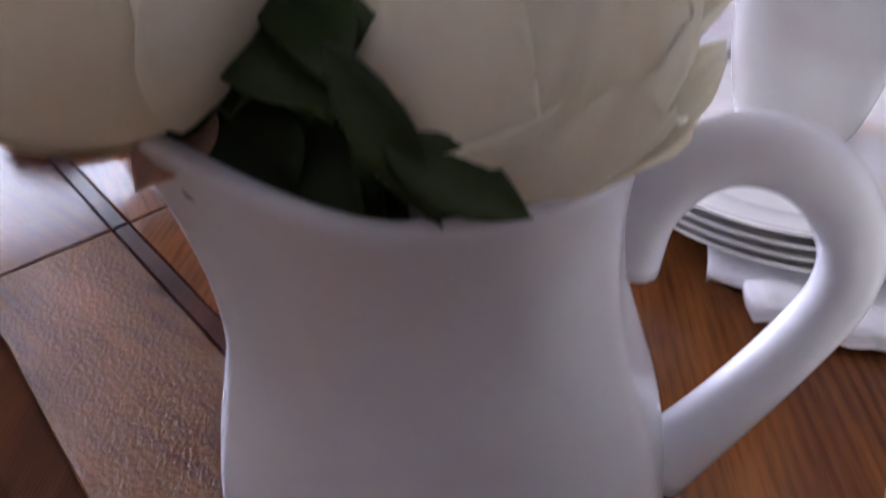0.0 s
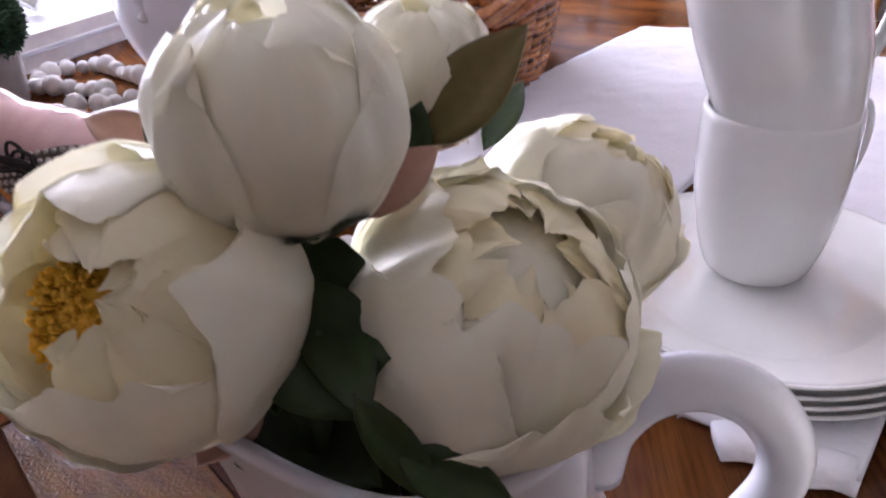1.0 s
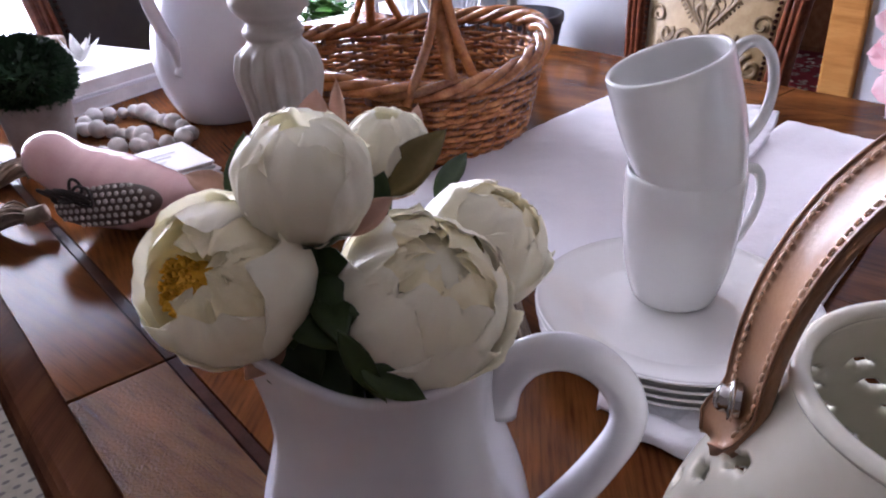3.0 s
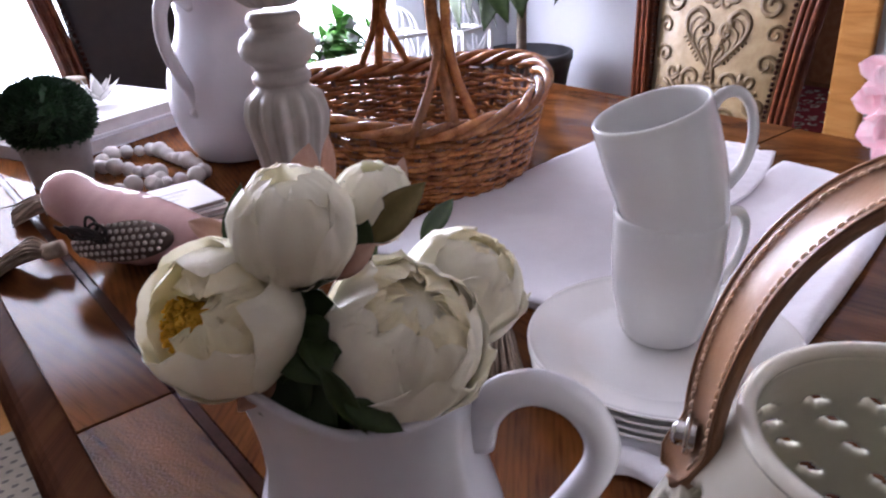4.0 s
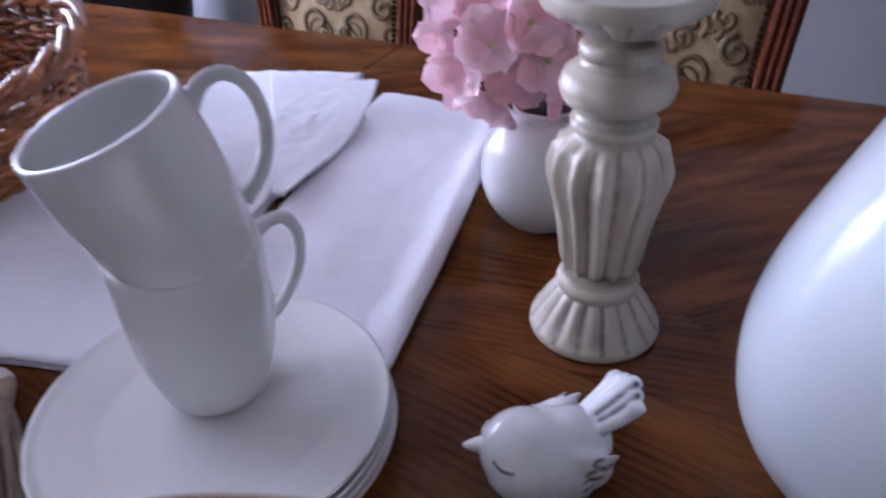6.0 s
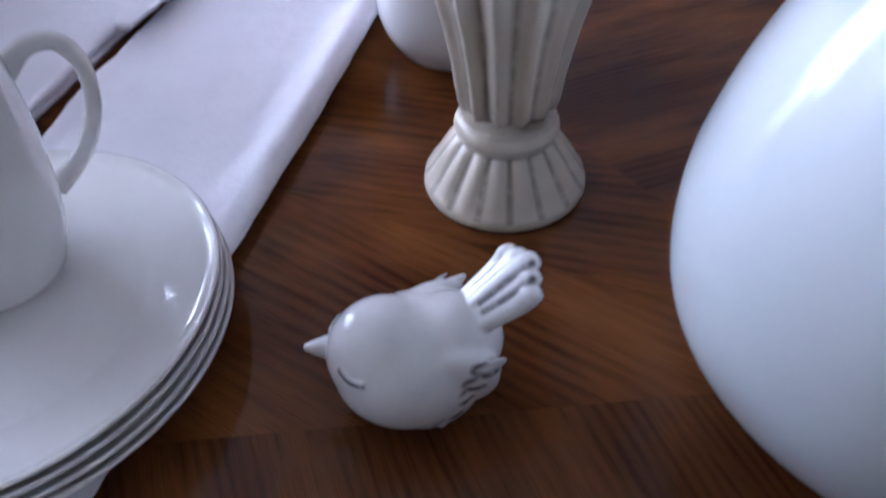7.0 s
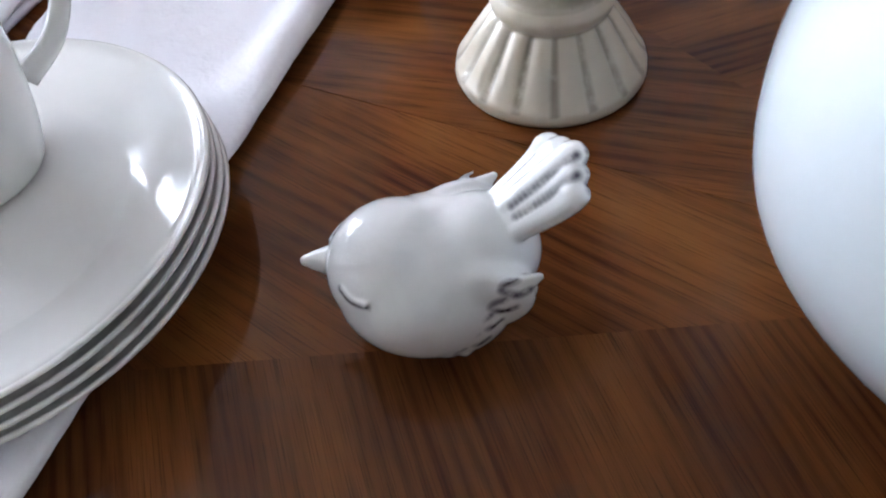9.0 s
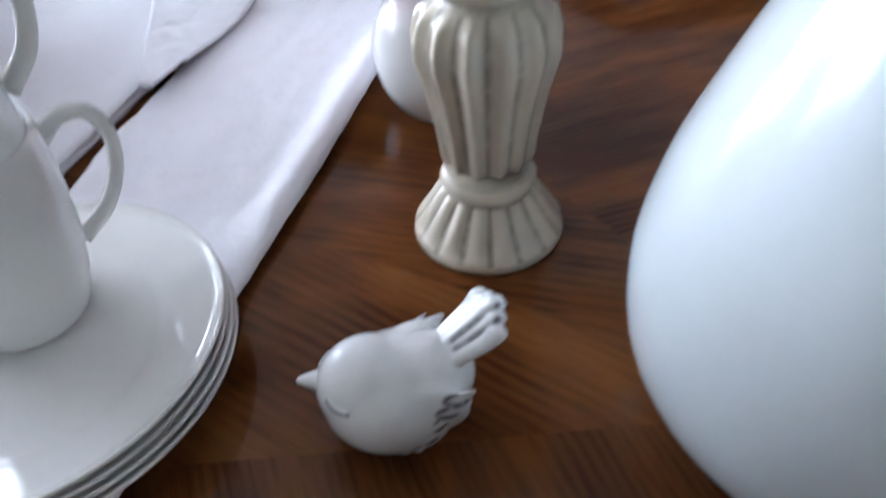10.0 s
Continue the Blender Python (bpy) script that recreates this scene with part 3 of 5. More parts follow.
def build_chair(m, label, cover=None):
    """Faces local -y; the back leans a little away."""
    c = thing("dining_chair", m, label, "chair", "chairs round the table")
    for sx in (-1, 1):
        part("leg", tube(smooth_line([(sx * 0.2, -0.2, 0.0), (sx * 0.2, -0.21, 0.2), (sx * 0.21, -0.2, 0.43)], 8), lambda t: 0.018 + 0.006 * t, 10), M_CHAIRWOOD, c)
        part("leg", tube(smooth_line([(sx * 0.2, 0.30, 0.0), (sx * 0.2, 0.25, 0.25), (sx * 0.205, 0.22, 0.44)], 8), 0.02, 10), M_CHAIRWOOD, c)
        # moulded stile with three rounded reeds, curving outwards at the top
        line = [(sx * 0.195, 0.22, 0.42), (sx * 0.205, 0.235, 0.60), (sx * 0.222, 0.262, 0.80), (sx * 0.246, 0.30, 1.0), (sx * 0.235, 0.325, 1.12)]
        stile = tube(smooth_line(line, 24), 0.030, 10, flat=0.8)
        for off in (-0.016, 0.0, 0.016):
            tube(smooth_line([(x + off, y - 0.024, z) for x, y, z in line], 24), 0.007, 6, bm=stile)
        part("stile", stile, M_CHAIRWOOD, c, "reeded mahogany stile")
        bead = bmesh.new()
        for p in smooth_line([(x - sx * 0.036, y - 0.022, z) for x, y, z in line], 60):
            merge(bead, ball(0.0055, 6, 4, Matrix.Translation(p)))
        part("nail_trim", bead, M_INLAY, c, "dark beaded nail trim")
    part("top_rail", tube(smooth_line([(-0.235, 0.325, 1.12), (-0.1, 0.338, 1.16), (0, 0.342, 1.19), (0.1, 0.338, 1.16), (0.235, 0.325, 1.12)], 20), 0.03, 10), M_CHAIRWOOD, c)
    part("seat_frame", box(-0.24, -0.23, 0.38, 0.24, 0.24, 0.44, 0.012), M_CHAIRWOOD, c)
    part("seat", slab(lambda u, v: ((u - 0.5) * 0.47, (v - 0.5) * 0.45, 0.452 + 0.05 * (1 - (2 * u - 1) ** 4) * (1 - (2 * v - 1) ** 4)), 14, 14, 0.01), cover or M_FABRIC, c, "gold damask seat" if not cover else "dark brown leather seat")

    def back(u, v):
        z = 0.46 + v * 0.68
        half = 0.165 + 0.045 * v + 0.006
        y = 0.212 + 0.11 * v ** 1.4 + 0.012
        return ((u - 0.5) * 2 * half, y - 0.022 * (1 - (2 * u - 1) ** 4) * (1 - (2 * v - 1) ** 6), z)

    part("backrest", slab(back, 18, 24, 0.04), cover or M_FABRIC, c, "padded gold damask backrest" if not cover else "padded dark brown leather backrest")
    if cover:
        return c
    bm = bmesh.new()

    def lie(pts, r):
        out = []
        for x, _, z in pts:
            v = min(max((z - 0.46) / 0.68, 0.0), 1.0)
            half = 0.171 + 0.045 * v
            q = Vector(back(x / (2 * half) + 0.5, v))
            out.append(q + Vector((0, -0.0012, 0)))
        tube(out, r, 5, bm=bm, flat=0.35, up=(0, 1, 0))

    for base in (0.43, 0.665, 0.90):
        for s in (-1, 1):
            # heart outline with feathered double line
            for w, r in ((1.0, 0.0075), (0.84, 0.0035), (0.70, 0.0032), (0.5, 0.003), (0.34, 0.0055)):
                lie(smooth_line([(s * x * w, 0, base + 0.0 + z * w + 0.02 * (1 - w)) for x, z in ((0.0, 0.0), (0.035, 0.035), (0.078, 0.085), (0.086, 0.125), (0.06, 0.148), (0.032, 0.132), (0.04, 0.112))], 26), lambda t, r=r: r * (0.5 + t * 0.8))
            lie(spiral(s * 0.028, base + 0.098, 0.022, 0.6, 1.2, s), 0.006)
            lie(spiral(s * 0.05, base - 0.022, 0.03, -1.0, 1.2, s), 0.0065)
            lie(spiral(s * 0.026, base - 0.055, 0.022, 1.0, 1.1, s), 0.0055)
            lie(spiral(s * 0.036, base + 0.185, 0.026, 2.2, 1.1, s), 0.0065)
            lie(spiral(s * 0.134, base + 0.165, 0.032, 1.6, 1.3, s), 0.0075)
            lie(spiral(s * 0.142, base + 0.03, 0.026, -0.6, 1.2, s), 0.006)
            lie(spiral(s * 0.108, base - 0.012, 0.024, 2.4, 1.2, s), 0.0055)
            lie(spiral(s * 0.150, base + 0.10, 0.022, 0.2, 1.2, s), 0.0055)
            lie(spiral(s * 0.085, base + 0.205, 0.022, -1.2, 1.2, s), 0.0055)
            lie(spiral(s * 0.016, base + 0.165, 0.015, 2.6, 1.0, s), 0.0045)
            for k in range(7):
                lie([(s * (0.088 - 0.008 * k), 0, base + 0.075 - 0.009 * k), (s * (0.074 - 0.008 * k), 0, base + 0.083 - 0.007 * k)], 0.003)
            lie(smooth_line([(0, 0, base - 0.06), (s * 0.012, 0, base - 0.02), (s * 0.004, 0, base + 0.03), (s * 0.02, 0, base + 0.075)], 14), 0.006)
            for k in range(4):
                lie([(s * 0.006 * k, 0, base + 0.055 + 0.009 * k), (s * (0.012 + 0.006 * k), 0, base + 0.047 + 0.009 * k)], 0.0028)
        for k in range(3):
            lie([(-0.012 + 0.003 * k, 0, base + 0.205 + 0.014 * k), (0.012 - 0.003 * k, 0, base + 0.205 + 0.014 * k)], 0.0045)
    part("damask_motif", bm, M_MOTIF, c, "brown woven heart and scroll motifs")
    return c


chair = build_chair(room_at(1.42, 0.93, FLOOR, 0, 0, -90), "mahogany dining chair with gold damask back, pulled off the table")
copy_thing(chair, room_at(1.40, 0.14, FLOOR, 0, 0, -90))
build_chair(room_at(0.60, 1.62, FLOOR, 0, 0, 4), "mahogany armless chair in dark leather backlit before the window", M_DARKHIDE)

# ---- by the window ----


def leaf_mesh(length, width, bend=0.3, fold=0.25, n=8):
    def fn(u, v):
        w = width * math.sin(math.pi * min(max(u, 0.001), 0.999) ** 0.8) ** 0.9 * 0.5
        s = 2 * v - 1
        return (w * s, length * u * (1 - 0.25 * bend * u), fold * abs(s) * w - bend * length * u * u * 0.6)
    return slab(fn, n, 4, 0.0006)


def build_plant():
    p = thing("rubber_plant", room_at(1.84, 1.80, FLOOR), "tall green leafy houseplant in a black plastic pot", "plant")
    part("plant_stand", lathe(turned([(0.15, -0.02), (0.15, 0.0), (0.12, 0.05), (0.12, 0.25), (0.15, 0.285), (0.0, 0.285)], 3), 24), M_PANELWOOD, p)
    pot = part("pot", lathe([(0.0, 0.285), (0.125, 0.285), (0.165, 0.525), (0.172, 0.56), (0.178, 0.565), (0.178, 0.59), (0.165, 0.593), (0.158, 0.545), (0.0, 0.535)], 40), M_BLACKPOT, p, "black plastic pot")
    part("soil", lathe([(0.0, 0.552), (0.157, 0.548)], 24), M_WING, pot)
    part("trunk", tube(smooth_line([(-0.01, 0.0, 0.52), (0.0, 0.0, 0.9), (0.015, 0.01, 1.25), (0.0, 0.0, 1.6)], 16), lambda t: 0.019 - 0.006 * t, 10), M_BARK, p)
    rnd = random.Random(11)
    me = [mesh_from(leaf_mesh(l, l * 0.36, 0.45), "leaf") for l in (0.18, 0.22, 0.26)]
    for k in range(60):
        z = rnd.uniform(0.90, 1.45)
        a = rnd.uniform(0, 360)
        droop = rnd.uniform(-85, -45) if z < 1.25 else rnd.uniform(-50, 10)
        r = rnd.uniform(0.06, 0.26)
        part("leaf", me[k % 3], M_LEAF, p, m=pose(0, 0, z, 0, 0, a) @ pose(0, r, 0, droop, rnd.uniform(-25, 25), 0))
    return p


build_plant()


def build_cage(m, s):
    c = thing("birdcage_lantern", m, "white painted metal birdcage lantern on the bench", "lantern", "birdcage lanterns")
    a, h, t = 0.07 * s, 0.15 * s, 0.006 * s
    part("base", box(-a, -a, 0, a, a, 0.012 * s, 0.002), M_CAGE, c)
    part("top_frame", lathe([(a * 1.2, h), (a * 1.45, h), (a * 1.45, h + 2 * t), (a * 1.2, h + 2 * t), (a * 1.2, h)], 4), M_CAGE, c, smooth=False, m=pose(0, 0, 0, 0, 0, 45))
    for sx in (-1, 1):
        for sy in (-1, 1):
            part("post", box(sx * a - t, sy * a - t, 0.01, sx * a + t, sy * a + t, h, 0.001), M_CAGE, c)
    bm = bmesh.new()
    for k in range(8):
        b = math.pi * k / 8
        tube([(a * 0.95 * math.cos(b) * math.cos(q), a * 0.95 * math.sin(b) * math.cos(q), h + t + a * 1.15 * math.sin(q)) for q in [math.pi * i / 16 for i in range(17)]], 0.0022 * s, 5, bm=bm)
    part("dome", bm, M_CAGE, c, "domed wire top")
    bm = bmesh.new()
    for side in range(4):
        for q in ((0.0, 0.35), (0.9, 0.3), (-0.9, 0.3)):
            own = bmesh.new()
            tube([(a * (q[0] * 0.8), 0, h * 0.1), (a * q[0] * 0.2, 0, h * 0.5), (a * q[0] * 0.9, 0, h * 0.92)], 0.0022 * s, 5, bm=own)
            merge(bm, own, pose(0, 0, 0, 0, 0, 90 * side) @ pose(0, a, 0))
    part("lattice", bm, M_CAGE, c, "curled white lattice sides")
    return c


def build_bench():
    b = thing("window_bench", room_at(1.18, 1.98, FLOOR), "low white bench standing along the window", "bench")
    part("board", box(-0.62, -0.13, 0.49, 0.60, 0.13, 0.52, 0.006), M_FRAME, b, smooth=False)
    for x in (-0.58, 0.52):
        part("leg", box(x, -0.11, -0.02, x + 0.04, 0.11, 0.49, 0.004), M_FRAME, b, smooth=False)


build_bench()
BENCH = FLOOR + 0.52
cage = build_cage(room_at(1.63, 1.90, BENCH, 0, 0, 12), 1.1)
copy_thing(cage, room_at(1.44, 2.0, BENCH, 0, 0, -8))


def build_planter(m, seed, length):
    p = thing("flower_box", m, "planter of green leaves and white blossoms against the window", "planter", "flower boxes")
    part("box", box(-length / 2, -0.055, 0, length / 2, 0.055, 0.1, 0.006), M_CAGE, p)
    rnd = random.Random(seed)
    lm = [mesh_from(leaf_mesh(l, l * 0.45, 0.5), "leaf") for l in (0.07, 0.11)]
    for k in range(110):
        part("leaf", lm[k % 2], M_BRIGHTLEAF, p, m=pose(rnd.uniform(-0.5, 0.5) * length, rnd.uniform(-0.05, 0.05), 0.10 + rnd.uniform(0, 0.13), rnd.uniform(-30, 75), rnd.uniform(-40, 40), rnd.uniform(0, 360)))
    bm = bmesh.new()
    for k in range(5):
        merge(bm, leaf_mesh(0.026, 0.022, 0.4, 0.2, 4), pose(0, 0, 0, 25, 0, 72 * k))
    fm = mesh_from(bm, "blossom")
    for k in range(30):
        part("blossom", fm, M_WHITEFLOWER, p, m=pose(rnd.uniform(-0.5, 0.5) * length, rnd.uniform(-0.06, 0.03), 0.11 + rnd.uniform(0, 0.12), rnd.uniform(20, 100), 0, rnd.uniform(0, 360)))
    return p


build_planter(room_at(1.14, 2.02, BENCH), 3, 0.40)
build_planter(room_at(0.74, 2.0, BENCH), 8, 0.36)


def build_squirrel():
    s = thing("ceramic_ornament", room_at(1.26, 1.88, BENCH), "brown and white curled ceramic ornament", "ornament")
    part("scroll", tube(smooth_line([(0, 0, 0.012), (0.05, 0, 0.02), (0.07, 0, 0.07), (0.03, 0, 0.12), (-0.02, 0, 0.1), (0.0, 0, 0.06), (0.03, 0, 0.07)], 26), lambda t: 0.02 - 0.008 * t, 10), M_CHAIRWOOD, s)
    part("highlight", tube(smooth_line([(-0.03, 0.0, 0.014), (-0.05, 0, 0.06), (-0.02, 0, 0.1)], 12), 0.014, 10), M_PORCELAIN, s, "white glazed side")


build_squirrel()
# ---- on the table: crockery ----


def shell(outer, thick, floor_z):
    """A vessel's closed profile: outer wall up, rounded lip, inner wall down to its floor."""
    r, z = outer[-1]
    inner = [(max(a - thick, 0.001), b) for a, b in reversed(outer) if b > floor_z]
    return [(0.0, outer[0][1]), *outer, (r - thick * 0.25, z + thick * 0.35), (r - thick * 0.75, z + thick * 0.35), *inner, (inner[-1][0] * 0.6, floor_z), (0.0, floor_z)]


MUG = turned([(0.0270, 0.0), (0.0300, 0.0035), (0.0345, 0.018), (0.0385, 0.040), (0.0402, 0.062), (0.0404, 0.085), (0.0400, 0.099)], 4)


def build_mug(m, turn, label):
    g = thing("mug", m, label, "mug", "stacked mugs")
    part("body", lathe(shell(MUG, 0.0032, 0.006), 56), M_PORCELAIN, g)
    h = [(0.0385, 0, 0.082), (0.050, 0, 0.089), (0.0625, 0, 0.086), (0.069, 0, 0.072), (0.066, 0, 0.052), (0.054, 0, 0.034), (0.0365, 0, 0.024)]
    part("handle", tube(smooth_line(h, 34), lambda t: 0.0050 - 0.0012 * math.sin(math.pi * t), 12, flat=0.75, up=(0, 1, 0)), M_PORCELAIN, g, m=pose(0, 0, 0, 0, 0, turn))
    return g


PLATE_AT = (0.1711, 0.3377)
PLATE = turned([(0.056, 0.0), (0.060, 0.0012), (0.066, 0.0035), (0.080, 0.0085), (0.0985, 0.0135)], 4)


def build_plate(m):
    g = solid("dessert_plate", lathe(shell(PLATE, 0.0028, 0.0032), 96), M_PORCELAIN, m, "white porcelain dessert plate stacked on a folded napkin", "plate", "stack of plates")
    return g


plate = build_plate(pose(PLATE_AT[0] + 0.0024, PLATE_AT[1] - 0.0026, 0.0062, 0.5, 0, 0))
for k, (dx, dy) in enumerate(((0.0018, -0.0018), (0.0004, -0.0008), (0.0, 0.0))):
    copy_thing(plate, pose(PLATE_AT[0] + dx, PLATE_AT[1] + dy, 0.0062 + 0.0050 * (k + 1), 0.5, 0, 40 * k))
build_mug(pose(0.1767, 0.3621, 0.0247, 0.5, 0, 0), 22, "white porcelain mug standing on the plates")
build_mug(Matrix.Translation((0.186, 0.357, 0.1045)) @ pose(0, 0, 0, 0, -17.3, 0), 14, "white porcelain mug leaning inside another mug")

# ---- cloths ----


def cloth(name, corners, nu, nv, thick, wave, label, seed, folds=2, roll=0.0, bow=0.0, flap=None, swell=0.0):
    """A folded cloth lying on the table: corners near-left, near-right, far-left, far-right; rounded folds, soft waves."""
    napkin = thing(name, Matrix(), label, "napkin", "folded napkins")
    off = Vector((seed * 3.1, seed * 1.7, 0))
    for layer in range(folds + (1 if flap else 0)):
        a, b, c, d = [Vector((*p, 0)) for p in (corners if layer < folds else flap)]
        base = layer * thick

        def fn(u, v):
            p = (a * (1 - u) + b * u) * (1 - v) + (c * (1 - u) + d * u) * v
            p.x += (swell * u - bow * (1 - u)) * math.sin(math.pi * v)
            n1 = noise.noise(p * 9 + off) * wave
            n2 = noise.noise(p * 38 + off) * wave * 0.22
            z = base + thick * 0.94 + (n1 + n2 + wave * 0.8) * (0.35 + 0.65 * (layer + 1) / folds)
            edge = min(u, 1 - u, v * 1.4, (1 - v) * 1.4)
            z -= thick * 0.5 * max(0.0, 1 - edge / 0.035) ** 2
            z += roll * math.exp(-((v - 0.95) / 0.06) ** 2) + 0.6 * roll * math.exp(-((u - 0.93) / 0.07) ** 2) * min(1.0, max(0.0, v - 0.32) / 0.1)
            z += 0.0012 * noise.noise(p * 90 + off)
            under = (Vector((p.x - PLATE_AT[0], p.y - PLATE_AT[1])).length - 0.058) / 0.03
            z = z if under > 1 else min(z, 0.0058 + 0.006 * max(0.0, under))
            return (p.x + noise.noise(p * 6 + off) * 0.004, p.y + noise.noise(p * 6 - off) * 0.004, max(z, base + 0.0012 + thick * 0.3))
        own = slab(fn, nu, nv, lambda u, v: max(fn(u, v)[2] - 0.0008, 0.0008) if layer == 0 else thick * 0.72)
        for v in own.verts:
            v.co.z = max(v.co.z, 0.0008)
        part("fold", own, M_LINEN, napkin)
    return napkin


cloth("napkin", ((0.104, 0.264), (0.171, 0.215), (0.424, 0.762), (0.530, 0.655)), 44, 90, 0.0070, 0.0040, "white cotton napkin folded long under the plates", 1, 1, 0.011, 0.055)
cloth("napkin", ((-0.090, 0.572), (0.112, 0.424), (0.255, 0.945), (0.424, 0.846)), 52, 70, 0.0042, 0.0046, "white cotton napkin spread double beside the basket", 2, 2, flap=((0.258, 0.586), (0.266, 0.579), (0.318, 0.880), (0.428, 0.800)), swell=0.020)


def roll_edge():
    roll = thing("napkin_roll", Matrix(), "rolled white napkin end below the plates", "napkin")
    for r, off in ((0.0095, 0.0), (0.0070, 0.003), (0.0045, 0.006)):
        pts = [(0.116 + 0.055 * t + 0.004 * math.sin(5 * t), 0.241 - off - 0.027 * t + 0.003 * math.sin(9 * t), r * 0.72 + 0.001) for t in [i / 12 for i in range(13)]]
        part("fold", tube(pts, r, 14, flat=0.68), M_LINEN, roll)


roll_edge()

# ---- candlesticks ----
CANDLE = [(0.0, 0.0), (0.0425, 0.0), (0.0438, 0.003), (0.0432, 0.007), (0.0405, 0.010), (0.0345, 0.020), (0.0270, 0.031), (0.0245, 0.0335), (0.0262, 0.036), (0.0272, 0.0395), (0.0255, 0.0435), (0.0232, 0.046),
          (0.0240, 0.052), (0.0260, 0.072), (0.0300, 0.096), (0.0348, 0.116), (0.0352, 0.124), (0.0320, 0.136), (0.0235, 0.1435), (0.0222, 0.146), (0.0252, 0.149), (0.0255, 0.1525), (0.0225, 0.1555), (0.0215, 0.158), (0.0240, 0.161),
          (0.0315, 0.167), (0.0332, 0.1735), (0.0305, 0.181), (0.0228, 0.186), (0.0210, 0.189), (0.0235, 0.192), (0.0230, 0.196), (0.0205, 0.199), (0.0200, 0.203), (0.0290, 0.209), (0.0400, 0.215), (0.0455, 0.219), (0.0468, 0.224), (0.0462, 0.228), (0.0440, 0.2285), (0.0405, 0.2240), (0.0, 0.2235)]


def candle_flute(i, a, r, z):
    if 0.006 < z < 0.033:
        w = math.sin(math.pi * min((z - 0.006) / 0.02, 1) * 0.5)
        return r * (1 + 0.10 * w * (abs(math.cos(8 * a)) - 0.62))
    if 0.047 < z < 0.142:
        w = min((z - 0.047) / 0.006, (0.142 - z) / 0.006, 1)
        return r * (1 + 0.13 * w * (abs(math.cos(6.5 * a)) ** 4 - 0.35))
    if 0.205 < z < 0.2185:
        return r * (1 + 0.09 * (abs(math.cos(9 * a)) - 0.6))
    return r


# darker between the flutes and round the narrow necks
def candle_groove_tone(co):
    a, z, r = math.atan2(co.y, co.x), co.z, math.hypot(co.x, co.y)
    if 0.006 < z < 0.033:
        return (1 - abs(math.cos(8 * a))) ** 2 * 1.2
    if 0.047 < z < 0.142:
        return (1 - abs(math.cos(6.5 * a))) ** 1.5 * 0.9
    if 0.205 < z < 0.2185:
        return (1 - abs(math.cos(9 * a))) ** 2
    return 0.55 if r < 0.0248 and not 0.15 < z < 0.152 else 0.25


def build_candlestick(m, mat, label, scale_z=1.0, scale_r=1.0):
    c = thing("candlestick", m, label, "candlestick", "candlesticks")
    cuts = (0.0, 0.0462, 0.1992, 1.0)
    for name, lo, hi, note in zip(("base", "baluster", "drip_dish"), cuts, cuts[1:], ("fluted bell-shaped base", "fluted baluster stem with turned rings", "shallow empty candle dish")):
        pts = [p for p in CANDLE if lo <= p[1] <= hi]
        if lo > 0:
            pts = [(0.0, pts[0][1]), *pts]
        if hi < 1:
            pts = [*pts, (0.0, pts[-1][1])]
        prof = []
        for (r0, z0), (r1, z1) in zip(pts, pts[1:]):
            for k in range(3):
                prof.append((r0 + (r1 - r0) * k / 3, z0 + (z1 - z0) * k / 3))
        prof.append(pts[-1])
        bm = lathe(prof, 144, candle_flute)
        bmesh.ops.smooth_vert(bm, verts=bm.verts[:], factor=0.35, use_axis_x=True, use_axis_y=True, use_axis_z=True)
        me = mesh_from(bm, name)
        set_groove_tone(me, candle_groove_tone)
        for v in me.vertices:
            v.co = (v.co.x * scale_r, v.co.y * scale_r, max(v.co.z * scale_z, 0.0))
        part(name, me, mat, c, note)
    return c


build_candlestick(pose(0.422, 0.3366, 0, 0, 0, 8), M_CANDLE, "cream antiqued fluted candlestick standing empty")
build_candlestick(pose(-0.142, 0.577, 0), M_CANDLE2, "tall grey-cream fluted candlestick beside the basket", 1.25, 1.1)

# ---- white bird figurine ----


def baked(ob, voxel, rounds):
    """The object's mesh fused to one skin and softened."""
    re = ob.modifiers.new("fuse", "REMESH")
    re.mode, re.voxel_size = "VOXEL", voxel
    sm = ob.modifiers.new("soften", "SMOOTH")
    sm.factor, sm.iterations = 0.5, rounds
    bpy.context.view_layer.update()
    me = bpy.data.meshes.new_from_object(ob.evaluated_get(bpy.context.evaluated_depsgraph_get()))
    ob.modifiers.clear()
    return me


